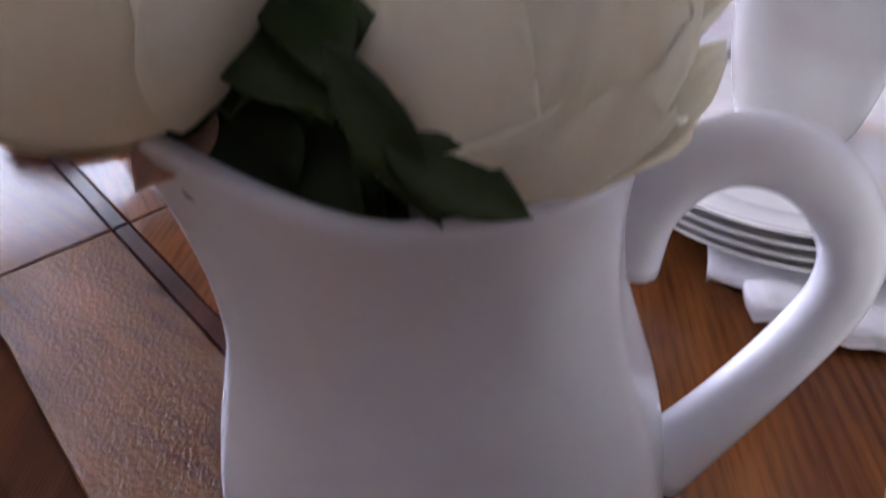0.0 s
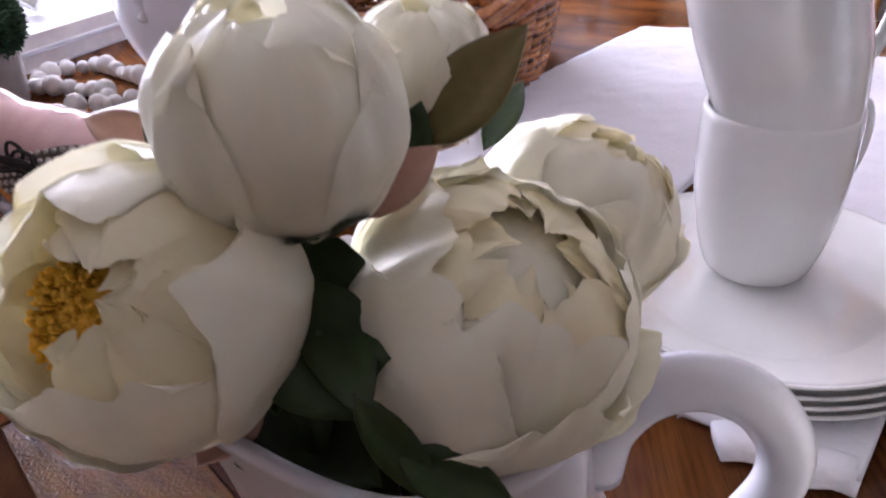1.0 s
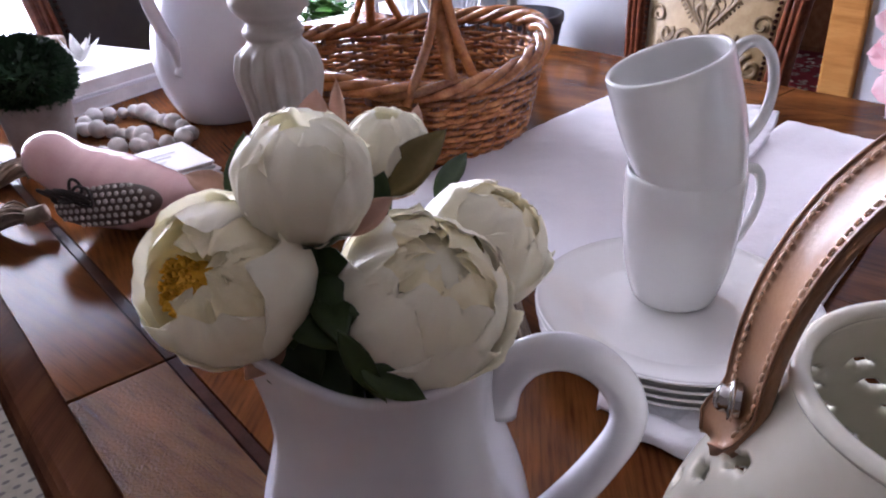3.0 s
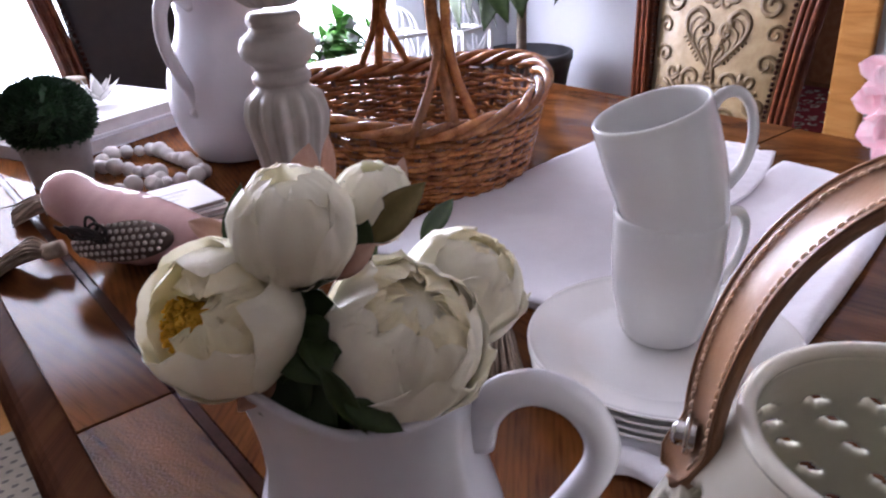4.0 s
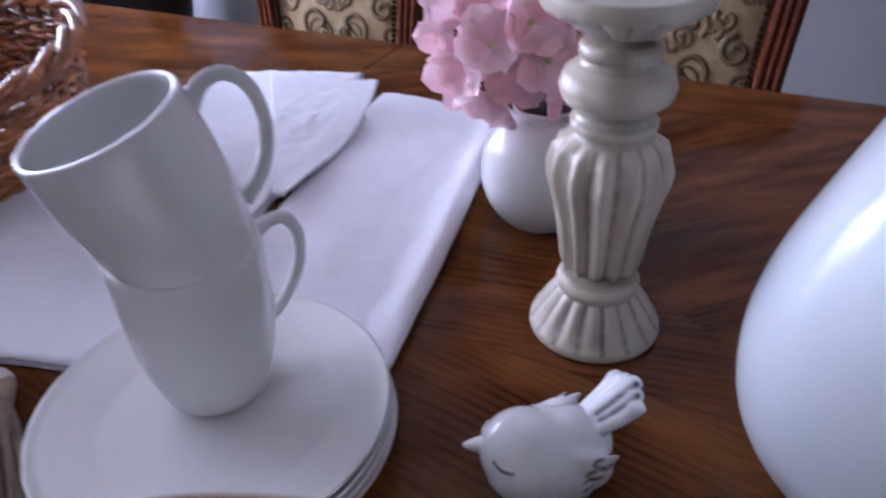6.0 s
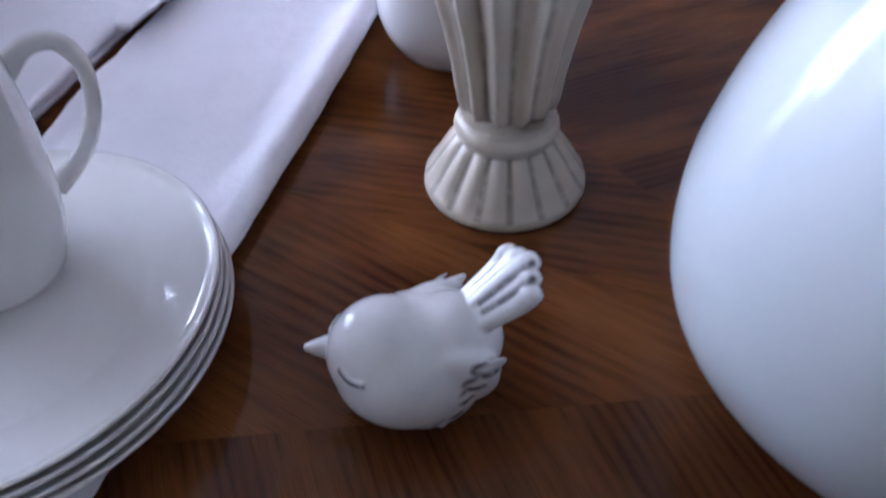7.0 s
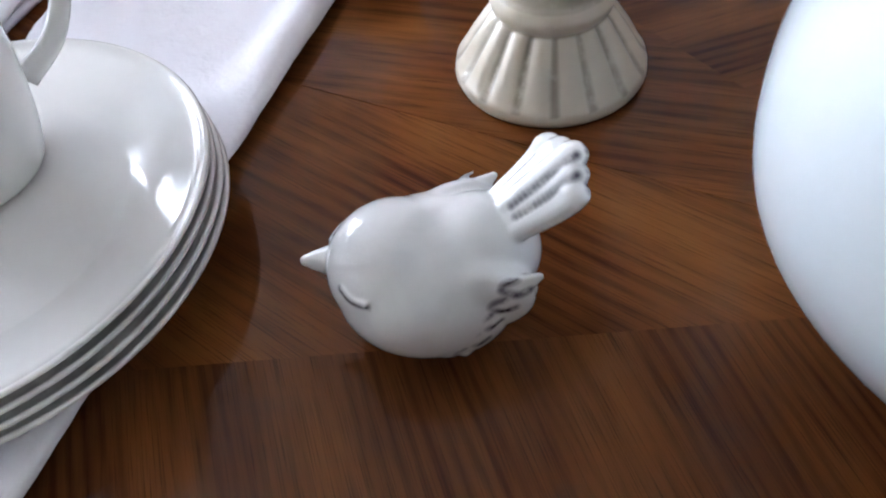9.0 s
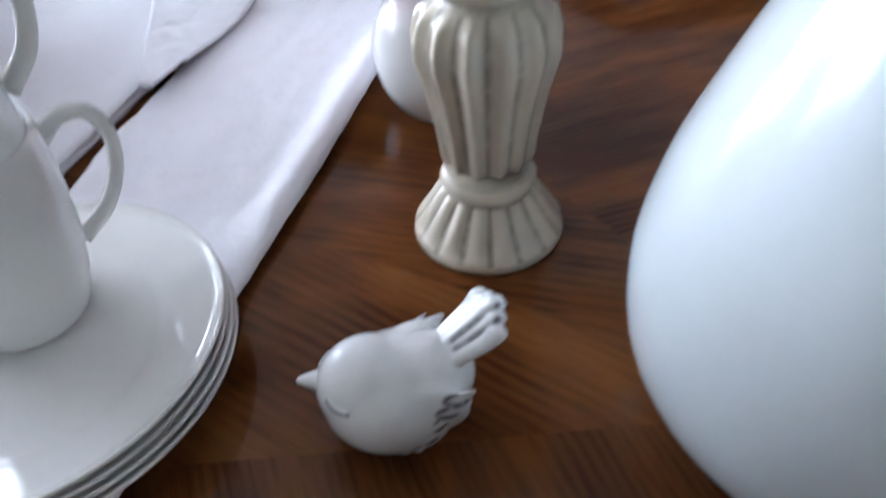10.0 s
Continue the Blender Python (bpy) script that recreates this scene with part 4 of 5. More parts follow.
def build_bird():
    bird = new("bird_figurine", bpy.data.meshes.new("bird"))
    bm = bmesh.new()
    grooves = []

    def egg(c, r, rot=(0, 0, 0), u=40, v=28):
        merge(bm, ball(1.0, u, v), pose(*c, *rot) @ Matrix.Diagonal((*r, 1)))

    egg((0.002, 0.0, 0.0300), (0.0385, 0.0350, 0.0300))
    egg((0.0135, -0.003, 0.0370), (0.0285, 0.0275, 0.0265))
    egg((-0.014, 0.001, 0.0360), (0.0300, 0.0260, 0.0240), (0, 12, 0))
    egg((-0.002, 0.010, 0.0250), (0.0290, 0.0240, 0.0240))
    egg((-0.004, -0.014, 0.0260), (0.0280, 0.0230, 0.0230))
    for s in (-1, 1):
        egg((-0.016, s * 0.0215, 0.0400), (0.0200, 0.0090, 0.0130), (0, -14, -s * 10))
    bird.data = mesh_from(bm, "bird")
    soft = baked(bird, 0.0011, 26)
    bm = bmesh.new()
    bm.from_mesh(soft)
    merge(bm, lathe([(0.0, 0.0135), (0.0018, 0.0126), (0.0038, 0.008), (0.0062, 0.001), (0.0068, -0.006)], 20), aim((0.0375, -0.010, 0.0415), (1, -0.30, 0.02)))
    for s in (-1, 1):
        # wing tip standing off the body, with scalloped feather ends
        egg((-0.0150, s * 0.0245, 0.0345), (0.0185, 0.0046, 0.0155), (0, 24, -s * 14))
        merge(bm, lathe([(0.0, 0.0150), (0.0018, 0.0135), (0.0050, 0.004), (0.0066, -0.006)], 16), aim((-0.0255, s * 0.0262, 0.0425), (-1, s * 0.12, 0.50)) @ Matrix.Diagonal((0.55, 1.1, 0.8, 1)))
        for k in range(5):
            t = k / 4
            a = Vector((-0.0300 + 0.024 * t, s * (0.0283 + 0.0035 * t), 0.0440 - 0.027 * t))
            b = a + Vector((0.0105 - 0.001 * k, -s * 0.0005, 0.0035 - 0.002 * t))
            c = a + Vector((0.004, 0, 0.0065))
            g = smooth_line([a, (a + b) / 2 + Vector((0, s * 0.0012, -0.0018)), b, (b + c) / 2 + Vector((0.001, 0, 0.001)), c], 22)
            tube(g, 0.0008, 6, bm=bm)
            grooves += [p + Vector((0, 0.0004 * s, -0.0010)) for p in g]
        # closed eye: a small lidded ridge
        e = smooth_line([(0.0362, s * 0.0115 - 0.003, 0.0475), (0.0338, s * 0.0165 - 0.003, 0.0455), (0.0290, s * 0.0215 - 0.002, 0.0462)], 16)
        tube(e, 0.0016, 6, bm=bm)
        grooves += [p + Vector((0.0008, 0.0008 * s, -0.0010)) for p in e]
    # tail: a fan of rounded feathers, the middle ones on top
    for k in range(-2, 3):
        lift = 0.0030 * (2 - abs(k))
        f = smooth_line([(-0.016, k * 0.0026, 0.0430), (-0.031, k * 0.0042, 0.0535 + lift * 0.5), (-0.046, k * 0.0058, 0.0635 + lift * 0.8), (-0.0565 + 0.0022 * abs(k), k * 0.0066, 0.0700 + lift)], 28)
        tube(f, lambda t: 0.0056 + 0.0012 * t, 14, bm=bm, flat=0.75)
        egg(tuple(f[-1]), (0.0058, 0.0060, 0.0046))
        if k < 2:
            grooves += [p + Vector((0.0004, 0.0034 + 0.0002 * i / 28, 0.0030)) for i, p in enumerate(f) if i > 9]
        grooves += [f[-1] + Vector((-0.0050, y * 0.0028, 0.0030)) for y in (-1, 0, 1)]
    for v in bm.verts:
        v.co.z = max(v.co.z, 0.0)
    bird.data = mesh_from(bm, "bird")
    me = baked(bird, 0.0007, 5)
    # the glaze turns dark close to the groove points
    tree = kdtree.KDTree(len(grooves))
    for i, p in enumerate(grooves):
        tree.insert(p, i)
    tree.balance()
    set_groove_tone(me, lambda co: max(0.0, 1 - tree.find(co)[2] / 0.0030))
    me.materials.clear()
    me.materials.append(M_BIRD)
    me.shade_smooth()
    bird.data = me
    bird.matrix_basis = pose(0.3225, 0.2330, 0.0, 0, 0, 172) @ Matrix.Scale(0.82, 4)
    tagged(bird, "white glazed ceramic bird figurine with dark feather edges and grooves", "figurine")


build_bird()

# ---- large white vase ----
BIG = turned([(0.070, 0.0), (0.086, 0.004), (0.1075, 0.030), (0.1125, 0.070), (0.1055, 0.110), (0.0915, 0.150), (0.0755, 0.190), (0.060, 0.230), (0.052, 0.258), (0.056, 0.280)], 5)
solid("large_vase", lathe(shell(BIG, 0.005, 0.01), 80), M_BIGJUG, pose(0.519, 0.151, 0), "large glossy white pear-shaped vase", "vase")

# ---- pink hydrangea in a small white vase ----


def round_petal(length, width, cup):
    def fn(u, v):
        s = 2 * v - 1
        w = width * 0.5 * math.sqrt(max(0.0004, 1 - (2 * min(max(u, 0.0), 1.0) ** 0.85 - 1) ** 2))
        return (w * s, length * u, cup * length * (u * u * 0.5 + 0.6 * s * s * u) + 0.06 * length * math.sin(7 * s) * u * u)
    return sheet(fn, 7, 6)


def build_hydrangea():
    at = (0.462, 0.478)
    v = thing("bud_vase", pose(*at, 0), "small round white vase standing on the table", "vase")
    prof = turned([(0.030, 0.0), (0.036, 0.003), (0.0475, 0.022), (0.0510, 0.045), (0.0465, 0.068), (0.0330, 0.086), (0.0250, 0.092), (0.0258, 0.099)], 4)
    part("body", lathe(shell(prof, 0.003, 0.006), 56), M_PORCELAIN, v)
    h = thing("hydrangea", pose(*at, 0.06), "pink artificial hydrangea bunch in the small vase", "flower")
    part("stem", tube(smooth_line([(0, 0, 0), (0.004, 0.002, 0.05), (0.006, 0.004, 0.10)], 8), 0.004, 8), M_STEM, h)
    rnd = random.Random(21)
    flo = []
    for q in range(3):
        bm = bmesh.new()
        for k in range(4):
            merge(bm, round_petal(0.0275 + 0.002 * q, 0.0285, 0.30 + 0.12 * (k % 2)), pose(0, 0, 0, 12 + 9 * q, 8 * (q - 1), 90 * k + 11 * q))
        flo.append(mesh_from(bm, "floret"))
    for k in range(48):
        g = (1 + 5 ** 0.5) * k * math.pi
        cz = 1 - 1.72 * (k + 0.5) / 48
        r = math.sqrt(max(0, 1 - cz * cz))
        d = Vector((r * math.cos(g), r * math.sin(g), cz))
        p = Vector((-0.006, 0.004, 0.096)) + Vector((d.x * 0.070, d.y * 0.066, d.z * 0.054)) * rnd.uniform(0.74, 1.06)
        ob = part("floret", flo[k % 3], M_PINKPETAL, h, m=aim(p, d + Vector((rnd.uniform(-.6, .6), rnd.uniform(-.6, .6), rnd.uniform(-.3, .4))), rnd.uniform(0, 90)))
    eye = mesh_from(ball(0.0026, 8, 6), "flower_eye")
    for o in [c for c in h.children if c.name.startswith("floret")]:
        part("flower_eye", eye, M_PALEGREEN, h, m=o.matrix_basis @ pose(0, 0, 0.002))


build_hydrangea()

# ---- cream ceramic basket with a leather handle ----
BOWL_AT, BOWL_R, BOWL_Z = (0.1755, 0.0625), 0.0535, 0.170


def build_colander():
    c = thing("ceramic_basket", pose(*BOWL_AT, 0), "cream pierced ceramic basket with stitched tan leather handle", "basket")
    prof = turned([(0.050, 0.0), (0.064, 0.004), (0.086, 0.035), (0.092, 0.066), (0.086, 0.098), (0.074, 0.126), (0.0615, 0.150), (BOWL_R, BOWL_Z)], 14)
    bm = lathe(prof, 288)
    # pierce slanting slots through the wall
    gone = []
    for f in bm.faces:
        p = f.calc_center_median()
        a = math.atan2(p.y, p.x)
        for row, z0 in enumerate((0.062, 0.082, 0.102, 0.121, 0.139)):
            rad = math.hypot(p.x, p.y)
            dz = (p.z - z0) * 1.15
            da = ((a * 9 / math.pi + row * 0.5) % 1.0 - 0.5) * math.pi / 9 * rad
            along, over = 0.78 * da + 0.62 * dz, -0.62 * da + 0.78 * dz
            along = abs(along)
            end = math.hypot(along - 0.0036, over) < 0.0034
            if end or (along < 0.0036 and abs(over) < 0.0026):
                gone.append(f)
                break
    bmesh.ops.delete(bm, geom=gone, context="FACES")
    body = part("body", bm, M_CREAM, c)
    th = body.modifiers.new("wall", "SOLIDIFY")
    th.thickness, th.offset, th.use_even_offset = 0.005, -1, True
    sm = body.modifiers.new("round", "SMOOTH")
    sm.factor, sm.iterations = 0.5, 3
    part("base", lathe([(0.0, 0.003), (0.053, 0.003), (0.053, 0.007), (0.0, 0.007)], 48), M_CREAM, c)
    part("rim", lathe([(BOWL_R - 0.0022 + 0.0034 * math.cos(q), BOWL_Z + 0.0030 * math.sin(q)) for q in [2 * math.pi * k / 10 for k in range(11)]], 96), M_CREAM, c, "rounded cream rim")
    # strap: an arch from rivet to rivet
    yaw, L, z0, H = radians(-23.75), 0.0648, 0.151, 0.1095
    side = Vector((math.cos(yaw), math.sin(yaw), 0))
    across = Vector((math.cos(yaw + radians(116)), math.sin(yaw + radians(116)), 0))
    A, B = -side * L + Vector((0, 0, z0)), side * L + Vector((0, 0, z0))
    line = []
    for k in range(73):
        a = -0.17 + (math.pi + 0.34) * k / 72
        over = max(0.0, -a, a - math.pi) / 0.17
        line.append(side * (-L * math.cos(a) if 0 < a < math.pi else (-1 if a <= 0 else 1) * (L + 0.0095 * over)) + Vector((0, 0, z0 + H * math.sin(a))))

    def half_w(t):
        e = min(t, 1 - t)
        return 0.0118 * min(1.0, math.sqrt(max(e, 0.0) / 0.016 + 0.10))

    def strap(u, v):
        i = u * (len(line) - 1)
        k = min(int(i), len(line) - 2)
        p = line[k].lerp(line[k + 1], i - k)
        s = 2 * v - 1
        t = (line[k + 1] - line[k]).normalized()
        out = across.cross(t)
        return p + across * (s * half_w(u)) - out * (0.0022 * s * s)

    st = part("strap", slab(strap, 90, 10, 0.0042), M_LEATHER, c, "curved tan leather handle")
    for s in (0.0, 1.0):
        part("edge_paint", tube([strap(k / 90, s) for k in range(91)], 0.0006, 6), M_LEATHER_EDGE, st, "burnished strap edge")
    for s in (0.15, 0.85):
        bm = bmesh.new()
        for k in range(2, 88):
            t0, t1 = (k + 0.12) / 90, (k + 0.80) / 90
            p, q = strap(t0, s), strap(t1, s)
            o = across.cross((q - p).normalized())
            o = o if o.dot(Vector((0, 0, 1)) + (p - (A + B) / 2).normalized()) > 0 else -o
            tube([p + o * 0.0004, (p + q) / 2 + o * 0.0009, q + o * 0.0004], 0.00055, 6, bm=bm)
        part("stitching", bm, M_STITCH, st, "pale saddle stitching")
    for e, d in ((A, -side), (B, side)):
        rv = part("rivet", lathe(turned([(0.0, 0.006), (0.003, 0.0056), (0.0048, 0.0035), (0.0050, 0.001), (0.0062, 0.0), (0.0062, -0.003)], 3), 20), M_STEEL, c, "nickel rivet", m=aim(e + d * 0.0045, d))
        part("washer", lathe([(0.0, -0.001), (0.0075, -0.001), (0.0072, 0.0006), (0.0, 0.0008)], 20), M_STEEL, rv)


build_colander()

# ---- white pitcher with peonies ----
JUG = (-0.0123, 0.140)


def build_pitcher():
    j = thing("pitcher", pose(*JUG, 0), "white glazed ceramic pitcher with softly panelled sides", "pitcher")
    prof = turned([(0.042, 0.0), (0.050, 0.004), (0.0605, 0.026), (0.0620, 0.046), (0.0588, 0.069), (0.0535, 0.088), (0.0480, 0.108), (0.0458, 0.126), (0.0464, 0.140), (0.0485, 0.152)], 6)
    full = shell(prof, 0.0045, 0.008)

    def panel(i, a, r, z):
        w = min(z / 0.02, 1.0) * min(max((0.150 - z) / 0.02, 0), 1)
        for c in (-150, -33, 28, 90, 152):
            d = (a - radians(c) + math.pi) % (2 * math.pi) - math.pi
            r += 0.0020 * w * math.exp(-abs(d / 0.13) ** 1.5)
        if z > 0.110:
            k = min((z - 0.110) / 0.042, 1.0)
            d = (a - math.radians(186) + math.pi) % (2 * math.pi) - math.pi
            r += k * k * 0.017 * math.exp(-(d / 0.60) ** 2)
        return r

    bm = lathe(full, 160, panel)
    for v in bm.verts:
        if v.co.z > 0.112:
            k = min((v.co.z - 0.112) / 0.04, 1.0)
            v.co.z += k * (0.023 * max(0.0, -v.co.x / 0.06) ** 1.3 - 0.003 * max(0.0, v.co.x / 0.05))
    part("body", bm, M_GLAZE, j)
    h = [(0.0440, -0.002, 0.112), (0.0500, -0.001, 0.126), (0.0610, 0.0, 0.1355), (0.0760, 0.001, 0.1365), (0.0920, 0.002, 0.1270), (0.1030, 0.003, 0.1090), (0.1035, 0.003, 0.0920), (0.0940, 0.002, 0.0740), (0.0790, 0.0, 0.0540), (0.0610, -0.002, 0.0330)]
    part("handle", tube(smooth_line(h, 56), lambda t: 0.0095 - 0.0012 * math.sin(math.pi * t) + 0.0025 * abs(2 * t - 1) ** 6, 20, flat=0.85, up=(0, 1, 0)), M_GLAZE, j)


build_pitcher()


def petal_mesh(R, a0, a1, half, ruffle, seed, curl=0.0, n=22, fold=0.03, pleats=3.0, turn=0.0, crumple=0.0, whole=0.0):
    """A cupped petal on a ball of radius R from the base angle a0 up to a1 (degrees from below), half its half-width in degrees;
    pleats run up it, its rim is uneven and bends outwards by curl; the folds of the whole flower, at turn, go through all its petals."""
    off = Vector((seed * 2.3, seed * 0.7, seed))

    def fn(u, v):
        s = 2 * v - 1
        rim = 0.10 * noise.noise(Vector((s * 1.6, 0, 3)) + off) + 0.03 * noise.noise(Vector((s * 4.0, 1, 3)) + off) - 0.13 * s * s
        ph = min(radians(a0 + (a1 - a0) * u * (1 + rim * u * u)), 3.09)
        w = radians(half) * (0.30 + 0.70 * math.sin(math.pi * min(0.10 + u * 0.55, 0.5))) * math.sqrt(max(0.10, 1 - (max(0.0, u - 0.55) / 0.50) ** 2))
        spread = w / max(math.sin(ph), 0.42) * 0.92
        th = s * min(spread, 2.2)
        bend = noise.noise(Vector((s * 1.3, u * 1.1, 5)) + off)
        soft = math.sin(pleats * (s + 0.35 * bend) * 2 + seed)
        pleat = 0.45 * soft + 0.25 * math.sin(2.3 * pleats * (s - 0.3 * bend) + 2.1 * seed)
        rr = R * (1 + fold * pleat * (0.25 + 0.75 * math.sin(math.pi * min(0.15 + 0.7 * u, 1))) + ruffle * u ** 3 * noise.noise(Vector((s * 3.2, u * 1.5, 0)) + off)
                  + 0.016 * bend * u + curl * max(0.0, (u - 0.72) / 0.28) ** 2 + 0.018 * abs(s) ** 3 * u)
        if crumple:
            q = radians(turn) + th
            at = Vector((math.cos(q) * 2.1, math.sin(q) * 2.1, ph * 0.75 + whole))
            ridge = 1 - 2.2 * abs(noise.noise(at * 1.25 + Vector((3, 1, whole))))
            rr *= 1 + crumple * math.sin(ph) ** 0.5 * (0.75 * ridge - 0.35 + 0.7 * noise.noise(at * 0.9) + 0.30 * noise.noise(at * 3.1))
        return (rr * math.sin(ph) * math.cos(th), rr * math.sin(ph) * math.sin(th), -rr * math.cos(ph))
    return sheet(fn, n, n)


# angle round the flower, share of its radius, how far it closes, half-width, outward bend of the rim
WHORLS = {
    "open": [(180, 1.00, 114, 62, 0.02), (118, 1.00, 118, 56, 0.02), (232, 1.00, 124, 50, 0.02), (60, 0.985, 128, 56, 0.0), (-85, 0.99, 156, 62, 0.01), (0, 1.01, 146, 66, 0.02),
             (92, 0.90, 152, 54, -0.03), (48, 0.88, 160, 52, -0.03), (10, 0.86, 162, 50, -0.02), (-35, 0.86, 166, 50, 0.0), (140, 0.88, 130, 48, 0.0), (200, 0.86, 118, 46, 0.0),
             (80, 0.76, 171, 46, 0.02), (25, 0.72, 176, 56, 0.02), (-30, 0.70, 178, 56, 0.04), (-80, 0.74, 172, 46, 0.03), (120, 0.70, 158, 34, 0.04), (-120, 0.66, 162, 34, 0.05)],
    "bud": [(80, 0.97, 168, 64, 0.0), (200, 0.96, 166, 62, 0.02), (320, 0.97, 167, 62, 0.02), (20, 0.985, 150, 66, 0.035), (140, 0.99, 152, 64, 0.03), (262, 1.0, 150, 70, 0.045), (335, 1.015, 136, 56, 0.035), (205, 1.01, 140, 52, 0.035)],
    "full": [(0, 0.80, 168, 36, 0.05), (80, 0.815, 163, 38, 0.07), (160, 0.80, 170, 36, 0.05), (240, 0.815, 164, 38, 0.07), (310, 0.83, 160, 36, 0.06),
             (30, 0.875, 166, 54, 0.025), (125, 0.89, 162, 54, 0.02), (215, 0.875, 167, 58, 0.025), (300, 0.89, 160, 54, 0.025),
             (70, 0.935, 150, 66, 0.02), (175, 0.95, 154, 70, 0.015), (262, 0.935, 152, 66, 0.02), (335, 0.95, 146, 60, 0.02),
             (25, 0.985, 124, 58, 0.02), (115, 1.0, 128, 60, 0.015), (215, 0.985, 136, 66, 0.02), (285, 1.01, 118, 58, 0.04), (335, 1.025, 106, 46, 0.09)],
}


def build_peony(at, up, R, kind, label, seed, spin=0.0):
    z = Vector(up).normalized()
    x = Vector((0.94, 0.24, -0.25))
    x = (x - z * x.dot(z)).normalized()
    place = Matrix.Translation(at) @ Matrix((x, z.cross(x), z)).transposed().to_4x4() @ pose(0, 0, 0, 0, 0, spin)
    p = thing("peony", place, label, "flower", "peonies in the pitcher")
    rnd = random.Random(seed)
    fold = {"open": 0.016, "bud": 0.014, "full": 0.014}[kind]
    pleats = {"open": 1.6, "bud": 2.6, "full": 2.2}[kind]
    for k, (turn, q, a1, half, curl) in enumerate(WHORLS[kind]):
        inner = q < 0.9
        bm = petal_mesh(R * q * rnd.uniform(0.99, 1.01), 4 if q > 0.85 else 12, a1 + rnd.uniform(-3, 3), half, 0.025, seed * 20 + k, curl, 28, fold, pleats, turn, {"open": 0.040, "bud": 0.085, "full": 0.068}[kind], seed * 3.7)
        part("petal", bm, M_PETAL_IN if inner else M_PETAL, p, "" if not inner else "inner petal, creamy yellow at its foot", m=pose(0, 0, 0, 0, 0, turn))
    if kind != "open":
        part("heart", ball(R * 0.74, 32, 24), M_PETAL, p, "crumpled inner petals")
    else:
        bm = bmesh.new()
        merge(bm, ball(R * 0.34, 16, 12), pose(-0.36 * R, -0.08 * R, -0.22 * R))
        for k in range(420):
            a, q = rnd.uniform(0, 6.28), math.sqrt(rnd.uniform(0.0, 1.0)) * 0.44 * R
            x, y, top = q * math.cos(a) * 0.55 - 0.50 * R, q * math.sin(a) * 0.8 - 0.10 * R, rnd.uniform(-0.05, 0.16) * R
            tube([(0.6 * x, 0.6 * y, -0.4 * R), (x, y, top - 0.002), (x + rnd.uniform(-.0006, .0006), y, top)], lambda t: 0.0003 + 0.0005 * t, 5, bm=bm)
        part("stamen_tuft", bm, M_PETAL_EDGE, p, "deep yellow stamens")
    for k in range(4):
        part("sepal", petal_mesh(R * 1.04, 4, 50 + 12 * (k % 2), 26, 0.05, k, 0.03), M_LEAF if k % 2 else M_BLUSH, p, m=pose(0, 0, 0, 0, 0, 90 * k + 20))
    part("stem", tube(smooth_line([(0, 0, -R), (0, 0, -R - 0.01)], 3), 0.003, 8), M_STEM, p)
    return p


PEONIES = [((-0.0580, 0.1100, 0.1945), (-0.02, -0.78, 0.62), 0.0298, "open", "ivory peony opened to its yellow stamens", 1, 0),
           ((-0.0295, 0.1238, 0.2250), (0.05, -0.10, 1.0), 0.0233, "bud", "ivory peony closed to a round ball", 2, 0),
           ((0.0066, 0.1255, 0.1740), (0.34, -0.38, 0.86), 0.0338, "full", "large full ivory peony over the rim", 3, 0),
           ((0.0318, 0.1600, 0.1790), (0.62, -0.05, 0.78), 0.0268, "full", "ivory peony with loose ruffled petals", 4, 60),
           ((-0.0045, 0.1580, 0.2200), (0.12, -0.05, 0.98), 0.0172, "bud", "ivory peony bud behind the others", 5, 100)]
for a in PEONIES:
    build_peony(*a)


